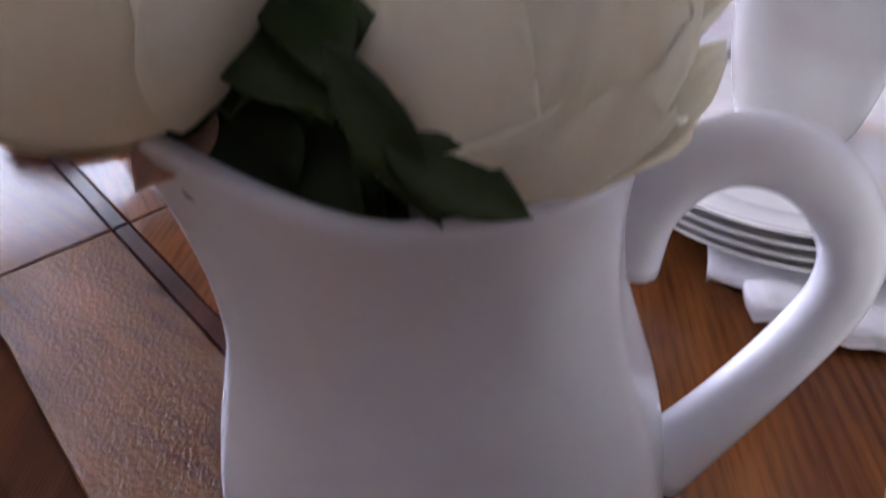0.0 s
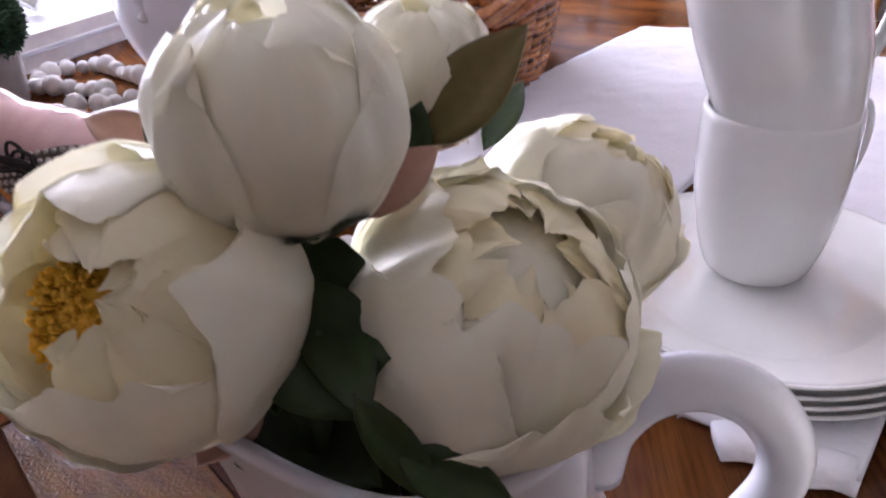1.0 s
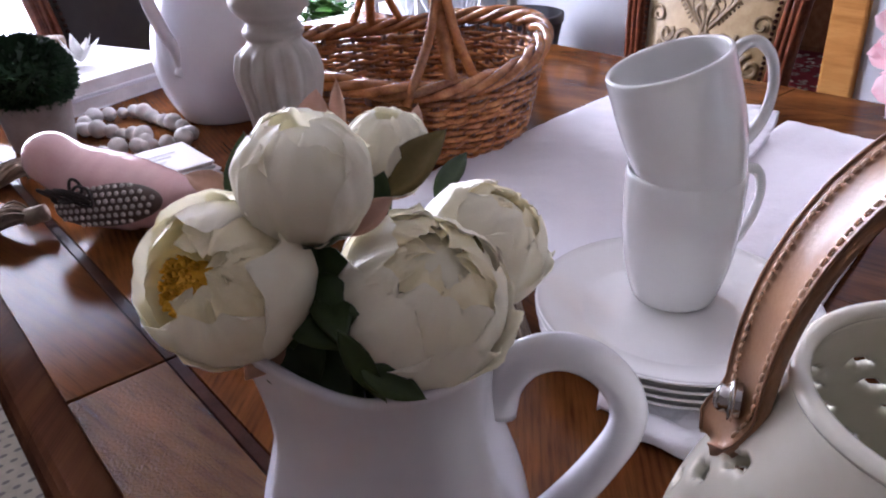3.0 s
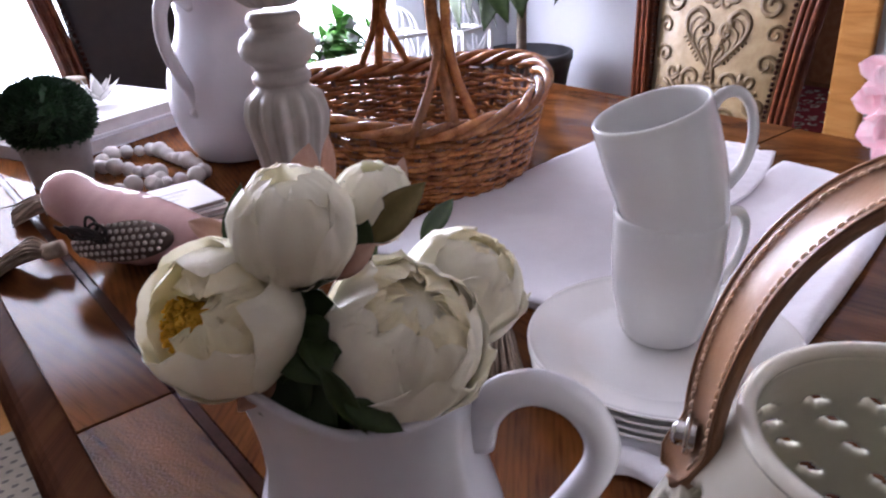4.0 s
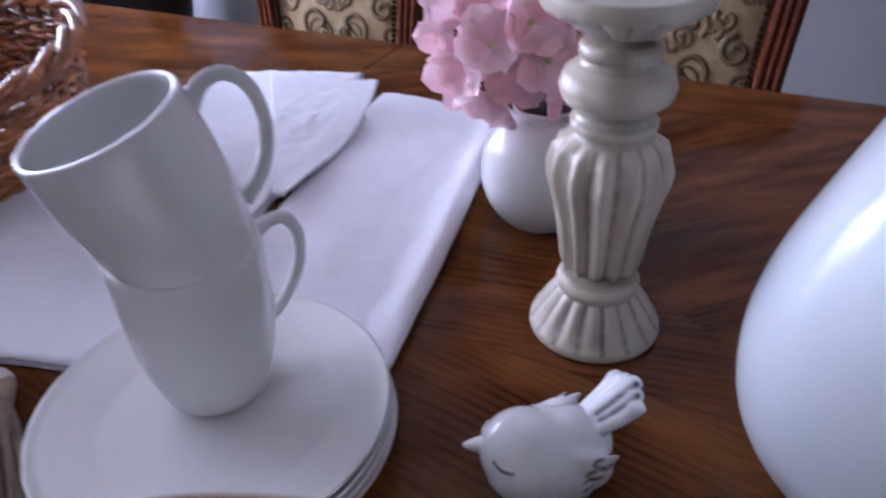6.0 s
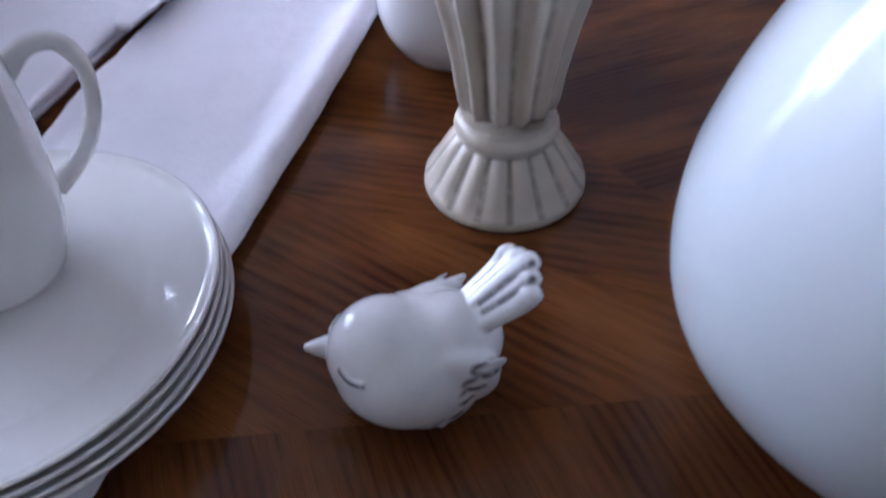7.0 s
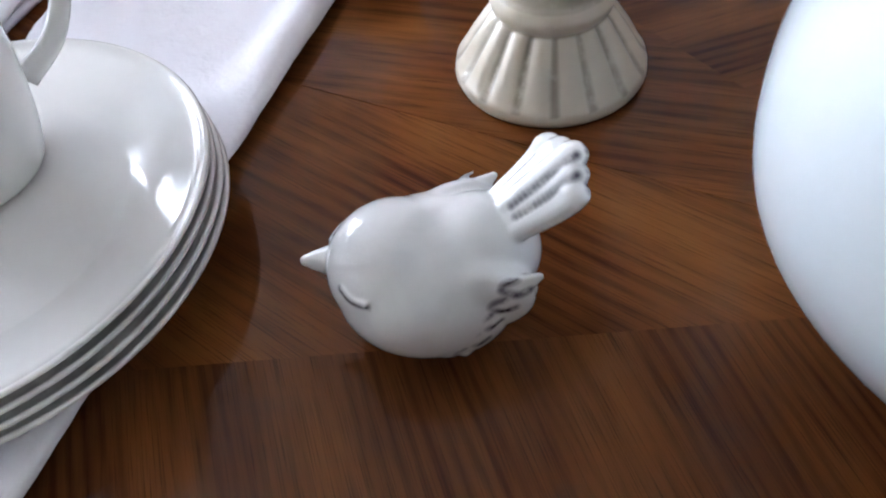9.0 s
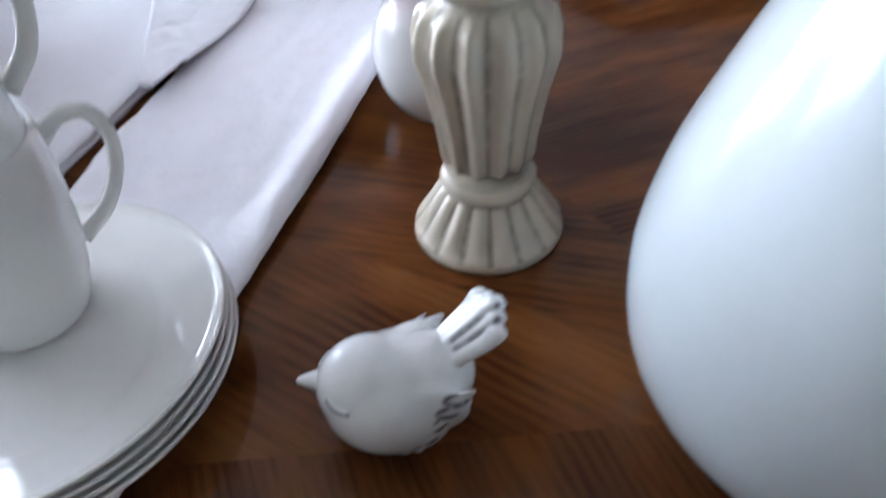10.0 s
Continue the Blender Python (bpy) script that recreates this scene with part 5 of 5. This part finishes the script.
def build_foliage():
    f = thing("peony_foliage", pose(-0.010, 0.130, 0.11), "dark green and olive leaves among the peonies", "leaves")
    spec = [((-0.0190, 0.0930, 0.1840), (-0.0050, 0.0900, 0.1550), 0.009, M_LEAF), ((-0.0130, 0.0920, 0.1690), (0.0085, 0.0910, 0.1555), 0.011, M_LEAF), ((-0.0270, 0.1260, 0.1870), (-0.0180, 0.0925, 0.1790), 0.017, M_LEAF), ((-0.0040, 0.1385, 0.2105), (0.0180, 0.1450, 0.2325), 0.016, M_LEAF2),
            ((0.0110, 0.1990, 0.1815), (0.0270, 0.2320, 0.1925), 0.011, M_LEAF), ((-0.0041, 0.1345, 0.2035), (-0.0131, 0.1471, 0.2328), 0.010, M_LEAF), ((-0.0576, 0.1365, 0.2060), (-0.0547, 0.1463, 0.2342), 0.012, M_LEAF),
            ((-0.0300, 0.1282, 0.1990), (-0.0223, 0.1044, 0.1680), 0.024, M_LEAF), ((-0.0391, 0.1164, 0.1880), (-0.0120, 0.1000, 0.1720), 0.026, M_LEAF), ((-0.0336, 0.1580, 0.2220), (-0.0318, 0.1755, 0.2414), 0.014, M_BLUSH),
            ((-0.0237, 0.1680, 0.2209), (-0.0250, 0.1840, 0.2425), 0.007, M_BLUSH), ((0.0036, 0.1749, 0.2151), (0.0072, 0.1837, 0.2307), 0.008, M_BLUSH), ((-0.0180, 0.1200, 0.2040), (-0.0013, 0.1340, 0.2125), 0.011, M_BLUSH),
            ((-0.0600, 0.1421, 0.2128), (-0.0814, 0.1529, 0.2173), 0.010, M_BLUSH), ((0.0261, 0.1253, 0.1876), (0.0277, 0.1309, 0.1967), 0.008, M_LEAF2), ((0.0380, 0.1526, 0.1920), (0.0475, 0.1550, 0.1935), 0.005, M_LEAF),
            ((-0.0440, 0.1155, 0.1668), (-0.0560, 0.1030, 0.1581), 0.014, M_BLUSH), ((-0.0170, 0.1172, 0.1830), (-0.0185, 0.1040, 0.1652), 0.012, M_BLUSH), ((-0.0400, 0.1300, 0.1780), (-0.0380, 0.1050, 0.1700), 0.022, M_LEAF), ((-0.0250, 0.1280, 0.1700), (-0.0050, 0.1120, 0.1680), 0.024, M_LEAF),
            ((-0.0480, 0.1300, 0.1620), (-0.0200, 0.1020, 0.1500), 0.030, M_LEAF), ((-0.0520, 0.1480, 0.1640), (-0.0120, 0.1300, 0.1520), 0.032, M_LEAF), ((-0.0440, 0.1180, 0.1640), (-0.0340, 0.1060, 0.1480), 0.024, M_LEAF), ((0.0060, 0.1250, 0.1560), (0.0300, 0.1150, 0.1500), 0.026, M_LEAF)]
    back = f.matrix_basis.inverted()
    for a, b, w, mat in spec:
        a, b = back @ Vector(a), back @ Vector(b)
        d = (b - a)
        y = d.normalized()
        z = (Vector((0, -0.75, 0.65)) - y * y.dot(Vector((0, -0.75, 0.65)))).normalized()
        x = y.cross(z)
        frame_m = Matrix((x, y, z)).transposed().to_4x4()
        part("leaf", leaf_mesh(d.length * 1.06, w, 0.12, 0.4), mat, f, m=Matrix.Translation(a) @ frame_m)
    rnd = random.Random(9)
    for k in range(110):
        a, q = rnd.uniform(0, 6.283), rnd.uniform(0.0, 0.030)
        part("leaf", leaf_mesh(rnd.uniform(0.018, 0.024), rnd.uniform(0.014, 0.020), 0.3, 0.3), M_LEAF, f, m=pose(-0.004 + q * math.cos(a), 0.010 + q * math.sin(a), rnd.uniform(0.030, 0.050), rnd.uniform(5, 50), rnd.uniform(-30, 30), math.degrees(a) + 90 + rnd.uniform(-40, 40)))
    for k in range(9):
        a = k * 0.7
        part("stem", tube(smooth_line([(0.012 * math.cos(a), 0.012 * math.sin(a), -0.06), (0.02 * math.cos(a), 0.02 * math.sin(a), 0.03), (0.026 * math.cos(a + 0.4), 0.026 * math.sin(a + 0.4), 0.075)], 8), 0.0032, 8), M_STEM, f)


build_foliage()

# ---- wicker basket ----
BASKET = (-0.042, 0.838)


def build_basket():
    b = thing("wicker_basket", pose(*BASKET, 0, 0, 0, 17), "brown willow basket with braided rim and arched handle", "basket")
    A, B, H = 0.172, 0.186, 0.112

    def ring(t, z, extra=0.0):
        k = 0.84 + 0.16 * (z / H) ** 0.8
        sag = 0.012 * math.cos(2 * t) * (z / H)
        return Vector(((A * k + extra) * math.cos(t), (B * k + extra) * math.sin(t), z + sag))

    stakes = 44
    rows = 21
    for r in range(rows):
        z = 0.006 + r * (H - 0.016) / rows
        pts = []
        for k in range(stakes * 4):
            t = 2 * math.pi * k / (stakes * 4)
            pts.append(ring(t, z + 0.0016 * math.sin(5 * t + r * 2.1) + 0.0009 * math.sin(23 * t + r * 1.3), 0.0042 * math.sin(stakes * t / 2 + math.pi * r)))
        part("weaver", tube(pts, 0.0034, 6, True, flat=0.9), M_WICKER, b)
    for k in range(stakes):
        t = 2 * math.pi * (k + 0.5) / stakes
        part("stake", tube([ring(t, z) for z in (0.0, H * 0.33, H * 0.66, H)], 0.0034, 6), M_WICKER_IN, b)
    for s in range(4):
        pts = []
        for k in range(260):
            t = 2 * math.pi * k / 260
            q = 7 * t + s * math.pi / 2
            pts.append(ring(t, H + 0.003 + 0.0075 * math.sin(q), 0.0080 * math.cos(q)))
        part("braided_rim", tube(pts, 0.0053, 8, True), M_WICKER, b)
    bm = bmesh.new()
    for k in range(24):
        y = -B * 0.82 + 2 * B * 0.82 * (k + 0.5) / 24
        x = A * 0.83 * math.sqrt(max(0.0, 1 - (y / (B * 0.84)) ** 2))
        if x > 0.02:
            tube([(-x + 2 * x * i / 20, y, 0.006 + 0.002 * math.sin(i * 1.6 + k * math.pi)) for i in range(21)], 0.0042, 6, bm=bm)
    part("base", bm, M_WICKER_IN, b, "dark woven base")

    def arch(off, ph, r0):
        pts = []
        for i in range(56):
            a = math.pi * i / 55
            y, z = -B * 1.0 * math.cos(a) * (1 - 0.10 * math.sin(a)), H - 0.02 + 0.27 * math.sin(a) ** 0.85
            q = 7 * a + ph
            w = 0.005 + 0.034 * max(0.0, 1 - math.sin(a) / 0.40) ** 1.5 * (1 if off else 0)
            pts.append((off * w * 1.1 + 0.006 * math.cos(q), y + 0.005 * math.sin(q), z))
        return tube(pts, r0, 8)

    for off, ph, r0 in ((0, 0, 0.0075), (1, 2.1, 0.0055), (-1, 4.2, 0.0055)):
        part("handle_cane", arch(off, ph, r0), M_WICKER, b, "twisted willow handle cane")


build_basket()

# ---- second pitcher, books, beads, pink bird, topiary ----


def build_pitcher_tall():
    j = thing("tall_pitcher", pose(-0.318, 0.965, 0, 0, 0, 250), "tall white ceramic pitcher with curled handle", "pitcher")
    prof = turned([(0.060, 0.0), (0.068, 0.004), (0.086, 0.040), (0.094, 0.085), (0.088, 0.130), (0.070, 0.175), (0.062, 0.205), (0.068, 0.235), (0.076, 0.250)], 5)

    def lip(i, a, r, z):
        k = max(0.0, (z - 0.19) / 0.06)
        d = (a - math.pi + math.pi) % (2 * math.pi) - math.pi
        return r + 0.022 * k * k * math.exp(-(d / 0.5) ** 2)
    part("body", lathe(shell(prof, 0.005, 0.01), 72, lip), M_GLAZE, j)
    h = [(0.058, 0, 0.225), (0.090, 0, 0.245), (0.118, 0, 0.225), (0.124, 0, 0.185), (0.110, 0, 0.145), (0.094, 0, 0.115), (0.088, 0.0, 0.09), (0.096, 0, 0.078)]
    part("handle", tube(smooth_line(h, 40), lambda t: 0.0125 - 0.005 * t, 14, flat=0.75, up=(0, 1, 0)), M_GLAZE, j)


build_pitcher_tall()


def build_book(m, w, d, h, cover, label, lines=False):
    b = thing("book", m, label, "book", "books on the table")
    part("page_block", box(-w / 2 + 0.003, -d / 2 + 0.003, 0.002, w / 2 - 0.002, d / 2 - 0.003, h - 0.002), M_PAGES, b, smooth=False)
    part("cover", box(-w / 2, -d / 2, h - 0.002, w / 2, d / 2, h, 0.0006), cover, b, smooth=False)
    part("cover", box(-w / 2, -d / 2, 0, w / 2, d / 2, 0.002, 0.0006), cover, b, smooth=False)
    part("spine", box(-w / 2 - 0.002, -d / 2, 0, -w / 2 + 0.001, d / 2, h, 0.0006), cover, b, smooth=False)
    if lines:
        bm = bmesh.new()
        for k in range(3):
            box(-w * 0.3, d * (0.16 - 0.14 * k), h, w * (0.28 - 0.1 * k), d * (0.20 - 0.14 * k), h + 0.0004, bm=bm)
        part("printed_lines", bm, M_INK, b, "unreadable pale printed lines")
    return b


build_book(pose(-0.322, 0.687, 0.0, 0, 0, 38), 0.112, 0.104, 0.008, M_JUTE, "light brown notebook at the bottom of a pile")
build_book(pose(-0.326, 0.691, 0.0083, 0, 0, 41), 0.106, 0.100, 0.008, M_PAGES, "grey-brown notebook lying under a white one")
build_book(pose(-0.330, 0.695, 0.0166, 0, 0, 40), 0.100, 0.095, 0.008, M_PAPER, "small white notebook with pale print", True)
build_book(pose(-0.625, 1.105, 0.0, 0, 0, 62), 0.30, 0.24, 0.022, M_COVER, "large grey-lilac book at the table end")
build_book(pose(-0.622, 1.112, 0.0225, 0, 0, 60), 0.28, 0.22, 0.022, M_PAPER, "large white book on top of another")


def build_crystal():
    c = thing("glass_flower", pose(-0.605, 1.125, 0.045), "white glass flower ornament lying on the book", "ornament")
    for k in range(9):
        part("petal", leaf_mesh(0.045, 0.02, -0.5, 0.3, 5), M_PORCELAIN, c, m=pose(0, 0, 0.004, 25 + 20 * (k % 2), 0, 40 * k))
    t = thing("tealight", pose(-0.665, 1.150, 0.045), "small round cork-topped jar on the book", "jar")
    part("jar", lathe(turned([(0.0, 0.0), (0.024, 0.0), (0.026, 0.004), (0.026, 0.03), (0.0, 0.03)], 2), 28), M_PORCELAIN, t)
    part("lid", lathe([(0.0, 0.030), (0.027, 0.030), (0.027, 0.040), (0.025, 0.042), (0.0, 0.042)], 28), M_JUTE, t, "cork lid")


build_crystal()


def build_garland(path, n, r, label, closed=False, tassel=None):
    g = thing("bead_garland", Matrix(), label, "garland", "bead garlands")
    pts = smooth_line(path, n * 20)
    rnd = random.Random(n)
    meshes = [mesh_from(ball(q, 16, 12), "bead") for q in (r, r * 0.82, r * 0.66)]
    dist, k, size, last = 0.0, 0, 0, None
    prev = pts[0]
    need = 0.0
    for p in pts:
        dist += (p - prev).length
        prev = p
        if dist >= need:
            size = (0, 1, 2, 1)[k % 4]
            rr = (r, r * 0.82, r * 0.66)[size]
            part("bead", meshes[size], M_BEAD, g, m=Matrix.Translation((p.x, p.y, p.z + rr)))
            need = dist + rr + (r, r * 0.82, r * 0.66)[(0, 1, 2, 1)[(k + 1) % 4]]
            k += 1
    part("string", tube([(p.x, p.y, p.z + r * 0.8) for p in pts[::6]], 0.0012, 5), M_JUTE, g)
    if tassel:
        a, b = Vector(tassel[0]), Vector(tassel[1])
        d = (b - a).normalized()
        s = Vector((-d.y, d.x, 0))
        t = part("tassel", tube(smooth_line([a, a + d * 0.012, a + d * 0.02], 6), lambda q: 0.009, 10), M_JUTE, g, "frayed jute tassel")
        for k in range(90):
            w, q = rnd.uniform(-1, 1), rnd.uniform(0, 1)
            L = (b - a).length * rnd.uniform(0.8, 1.0)
            mid = a + d * L * 0.5 + s * w * 0.018 + Vector((0, 0, 0.016 * q))
            end = a + d * L + s * (w * 0.030 + rnd.uniform(-0.004, 0.004)) + Vector((0, 0, 0.003 + 0.006 * q - a.z * 0.5))
            part("strand", tube(smooth_line([a + d * 0.015 + s * w * 0.005 + Vector((0, 0, 0.006 * q - 0.002)), mid, end], 8), 0.0013, 4), M_JUTE, t)
    return g


build_garland([(0.047, 0.437, 0), (0.000, 0.437, 0), (-0.035, 0.452, 0), (-0.075, 0.44, 0), (-0.09, 0.41, 0), (-0.065, 0.385, 0), (-0.030, 0.40, 0), (-0.012, 0.40, 0), (-0.004, 0.375, 0), (0.022, 0.362, 0)], 20, 0.0112, "whitewashed wooden bead garland with jute tassel", tassel=((0.050, 0.436, 0.011), (0.040, 0.320, 0.008)))
build_garland([(-0.40, 0.72, 0), (-0.43, 0.775, 0), (-0.39, 0.80, 0), (-0.345, 0.81, 0), (-0.342, 0.85, 0), (-0.40, 0.905, 0), (-0.46, 0.955, 0), (-0.505, 0.94, 0), (-0.51, 0.885, 0), (-0.45, 0.86, 0), (-0.40, 0.835, 0), (-0.385, 0.79, 0)], 40, 0.0125, "whitewashed wooden bead garland looped beside the books", tassel=((-0.4, 0.569, 0.022), (-0.484, 0.553, 0.006)))
build_garland([(-0.425, 0.735, 0), (-0.45, 0.72, 0), (-0.475, 0.727, 0)], 4, 0.0085, "short end of bead garland with frayed jute tassel", tassel=((-0.485, 0.727, 0.012), (-0.535, 0.698, 0.008)))


def build_pink_bird():
    b = thing("pink_bird", pose(-0.325, 0.575, 0, 0, 0, 168), "pink glazed ceramic bird with brown dotted cord-tied wing", "figurine")
    body = bmesh.new()
    for t in [k / 15 for k in range(16)]:
        c = smooth_line([(0.064, 0, 0.072), (0.042, 0, 0.058), (0.0, 0, 0.040), (-0.045, 0, 0.036), (-0.085, 0, 0.042), (-0.125, 0, 0.050)], 16)[round(t * 15)]
        r = smooth_line([(0.0285, 0.0280, 0), (0.030, 0.030, 0), (0.041, 0.039, 0), (0.034, 0.028, 0), (0.016, 0.011, 0), (0.008, 0.004, 0)], 16)[round(t * 15)]
        merge(body, ball(1.0, 28, 18), Matrix.Translation(c) @ Matrix.Diagonal((max(r.x, 0.016), r.x, r.y, 1)))
    merge(body, ball(1.0, 28, 18), pose(0.0, 0, 0.03) @ Matrix.Diagonal((0.05, 0.034, 0.030, 1)))
    merge(body, lathe([(0.0, 0.016), (0.003, 0.012), (0.006, 0.0)], 12), aim((0.088, 0, 0.060), (1, 0, -0.1)))
    ob = part("body", body, M_PINKGLAZE, b)
    re = ob.modifiers.new("fuse", "REMESH")
    re.mode, re.voxel_size, re.use_smooth_shade = "VOXEL", 0.0025, True
    sm = ob.modifiers.new("soften", "SMOOTH")
    sm.factor, sm.iterations = 0.5, 8
    wing = bmesh.new()
    merge(wing, ball(1.0, 28, 18), pose(-0.014, 0.034, 0.0400, 20, 6, 4) @ Matrix.Diagonal((0.058, 0.014, 0.021, 1)))
    w = part("wing", wing, M_WING, b, "brown wing with rows of pale dots")
    dots = bmesh.new()
    for i in range(15):
        for j in range(6):
            u, v = -0.95 + 1.9 * (i + 0.5 * (j % 2)) / 15, -0.8 + 1.6 * j / 5
            if u * u + v * v < 0.9:
                q = pose(-0.014, 0.034, 0.0400, 20, 6, 4) @ Vector((0.058 * u, 0.014 * math.sqrt(1 - u * u - v * v), 0.021 * v))
                merge(dots, ball(0.0024, 8, 5, Matrix.Translation(q)))
    part("dots", dots, M_DOT, w, "pale raised dots")
    for sx, dz in ((-1, 0.008), (1, -0.003), (-0.6, 0.016)):
        loop = [(0.012 + sx * 0.028 * math.sin(math.pi * i / 16) ** 0.8 * (0.5 + 0.5 * i / 16), 0.050 + 0.004 * math.sin(math.pi * i / 8), 0.054 + dz * math.sin(math.pi * i / 16) + 0.007 * math.sin(2 * math.pi * i / 16)) for i in range(17)]
        part("cord", tube(loop, 0.0016, 6), M_CORD, w, "black cord tied in a bow")
    for k in range(4):
        part("cord", tube(smooth_line([(0.03 - 0.012 * k, 0.046, 0.052), (0.015 - 0.01 * k, 0.056, 0.05 + 0.004 * k), (-0.01, 0.055, 0.056 - 0.003 * k), (0.012 + 0.01 * k, 0.054, 0.062), (0.034, 0.044, 0.058 - 0.004 * k)], 22), 0.0014, 6), M_CORD, w, "black tied cord")


build_pink_bird()


def build_topiary():
    t = thing("topiary_pot", pose(-0.545, 0.850, 0), "round dark green artificial boxwood ball in a grey cement pot", "plant")
    part("pot", lathe(shell(turned([(0.036, 0.0), (0.040, 0.003), (0.046, 0.05), (0.047, 0.062)], 3), 0.004, 0.008), 40), M_CEMENT, t)
    part("foam", ball(0.058, 20, 14, pose(0, 0, 0.095) @ Matrix.Diagonal((1, 1, 0.8, 1))), M_TOPIARY, t)
    bm = bmesh.new()
    rnd = random.Random(4)
    for k in range(2400):
        z = rnd.uniform(-0.75, 1)
        a = rnd.uniform(0, 6.283)
        r = math.sqrt(1 - z * z)
        d = Vector((r * math.cos(a), r * math.sin(a), z))
        e = (d + Vector((rnd.uniform(-.5, .5), rnd.uniform(-.5, .5), rnd.uniform(-.3, .5)))).normalized()
        p = Vector((d.x * 0.056, d.y * 0.056, 0.095 + d.z * 0.046))
        s = e.orthogonal().normalized() * 0.0021
        q = e.cross(s.normalized()) * 0.0018
        L = rnd.uniform(0.007, 0.013)
        vs = [bm.verts.new(x) for x in (p - s, p + q, p + s, p + e * L * 0.6 + s * 0.9, p + e * L, p + e * L * 0.6 - s * 0.9)]
        bm.faces.new((vs[0], vs[1], vs[4], vs[5]))
        bm.faces.new((vs[1], vs[2], vs[3], vs[4]))
    tagged(part("boxwood_ball", bm, M_TOPIARY, t, "short dark green sprigs", smooth=False), kind="stuff")


build_topiary()


def build_rug():
    r = thing("floor_rug", room_at(-1.0, 0.60, FLOOR - 0.02), "beige woven rug with rows of small dark dots", "rug")
    W, D = 1.10, 1.08
    part("weave", slab(lambda u, v: (u * W, v * D, 0.010 + 0.0006 * math.sin(60 * u)), 10, 10, 0.009), M_RUG, r)
    bm = bmesh.new()
    for i in range(37):
        for j in range(35):
            x, y = 0.02 + i * 0.029 + 0.0145 * (j % 2), 0.02 + j * 0.03
            merge_dot = [bm.verts.new((x + 0.0075 * math.cos(a) * 1.2, y + 0.006 * math.sin(a), 0.0118)) for a in [math.pi * k / 3 for k in range(6)]]
            bm.faces.new(merge_dot)
    tagged(part("dot_rows", bm, M_RUGDOT, r, "small dark woven dots", smooth=False), kind="stuff")


build_rug()


def build_sprig():
    s = thing("leafy_sprig", pose(0.519, 0.151, 0.20), "green leafy sprig standing in the large white vase", "leaves")
    part("stem", tube(smooth_line([(0.0, 0.0, -0.12), (-0.02, 0.005, 0.06), (-0.045, 0.015, 0.115), (-0.07, 0.028, 0.125)], 14), 0.0022, 8), M_STEM, s)
    for base, tip, w in (((-0.062, 0.024, 0.126), (-0.124, 0.050, 0.070), 0.026), ((-0.03, 0.010, 0.095), (0.03, 0.05, 0.15), 0.024), ((-0.045, 0.015, 0.115), (-0.05, -0.05, 0.15), 0.024)):
        a, b = Vector(base), Vector(tip)
        part("leaf", leaf_mesh((b - a).length, w, 0.15, 0.3), M_LEAF, s, m=Matrix.Translation(a) @ (b - a).to_track_quat("Y", "Z").to_matrix().to_4x4())


build_sprig()
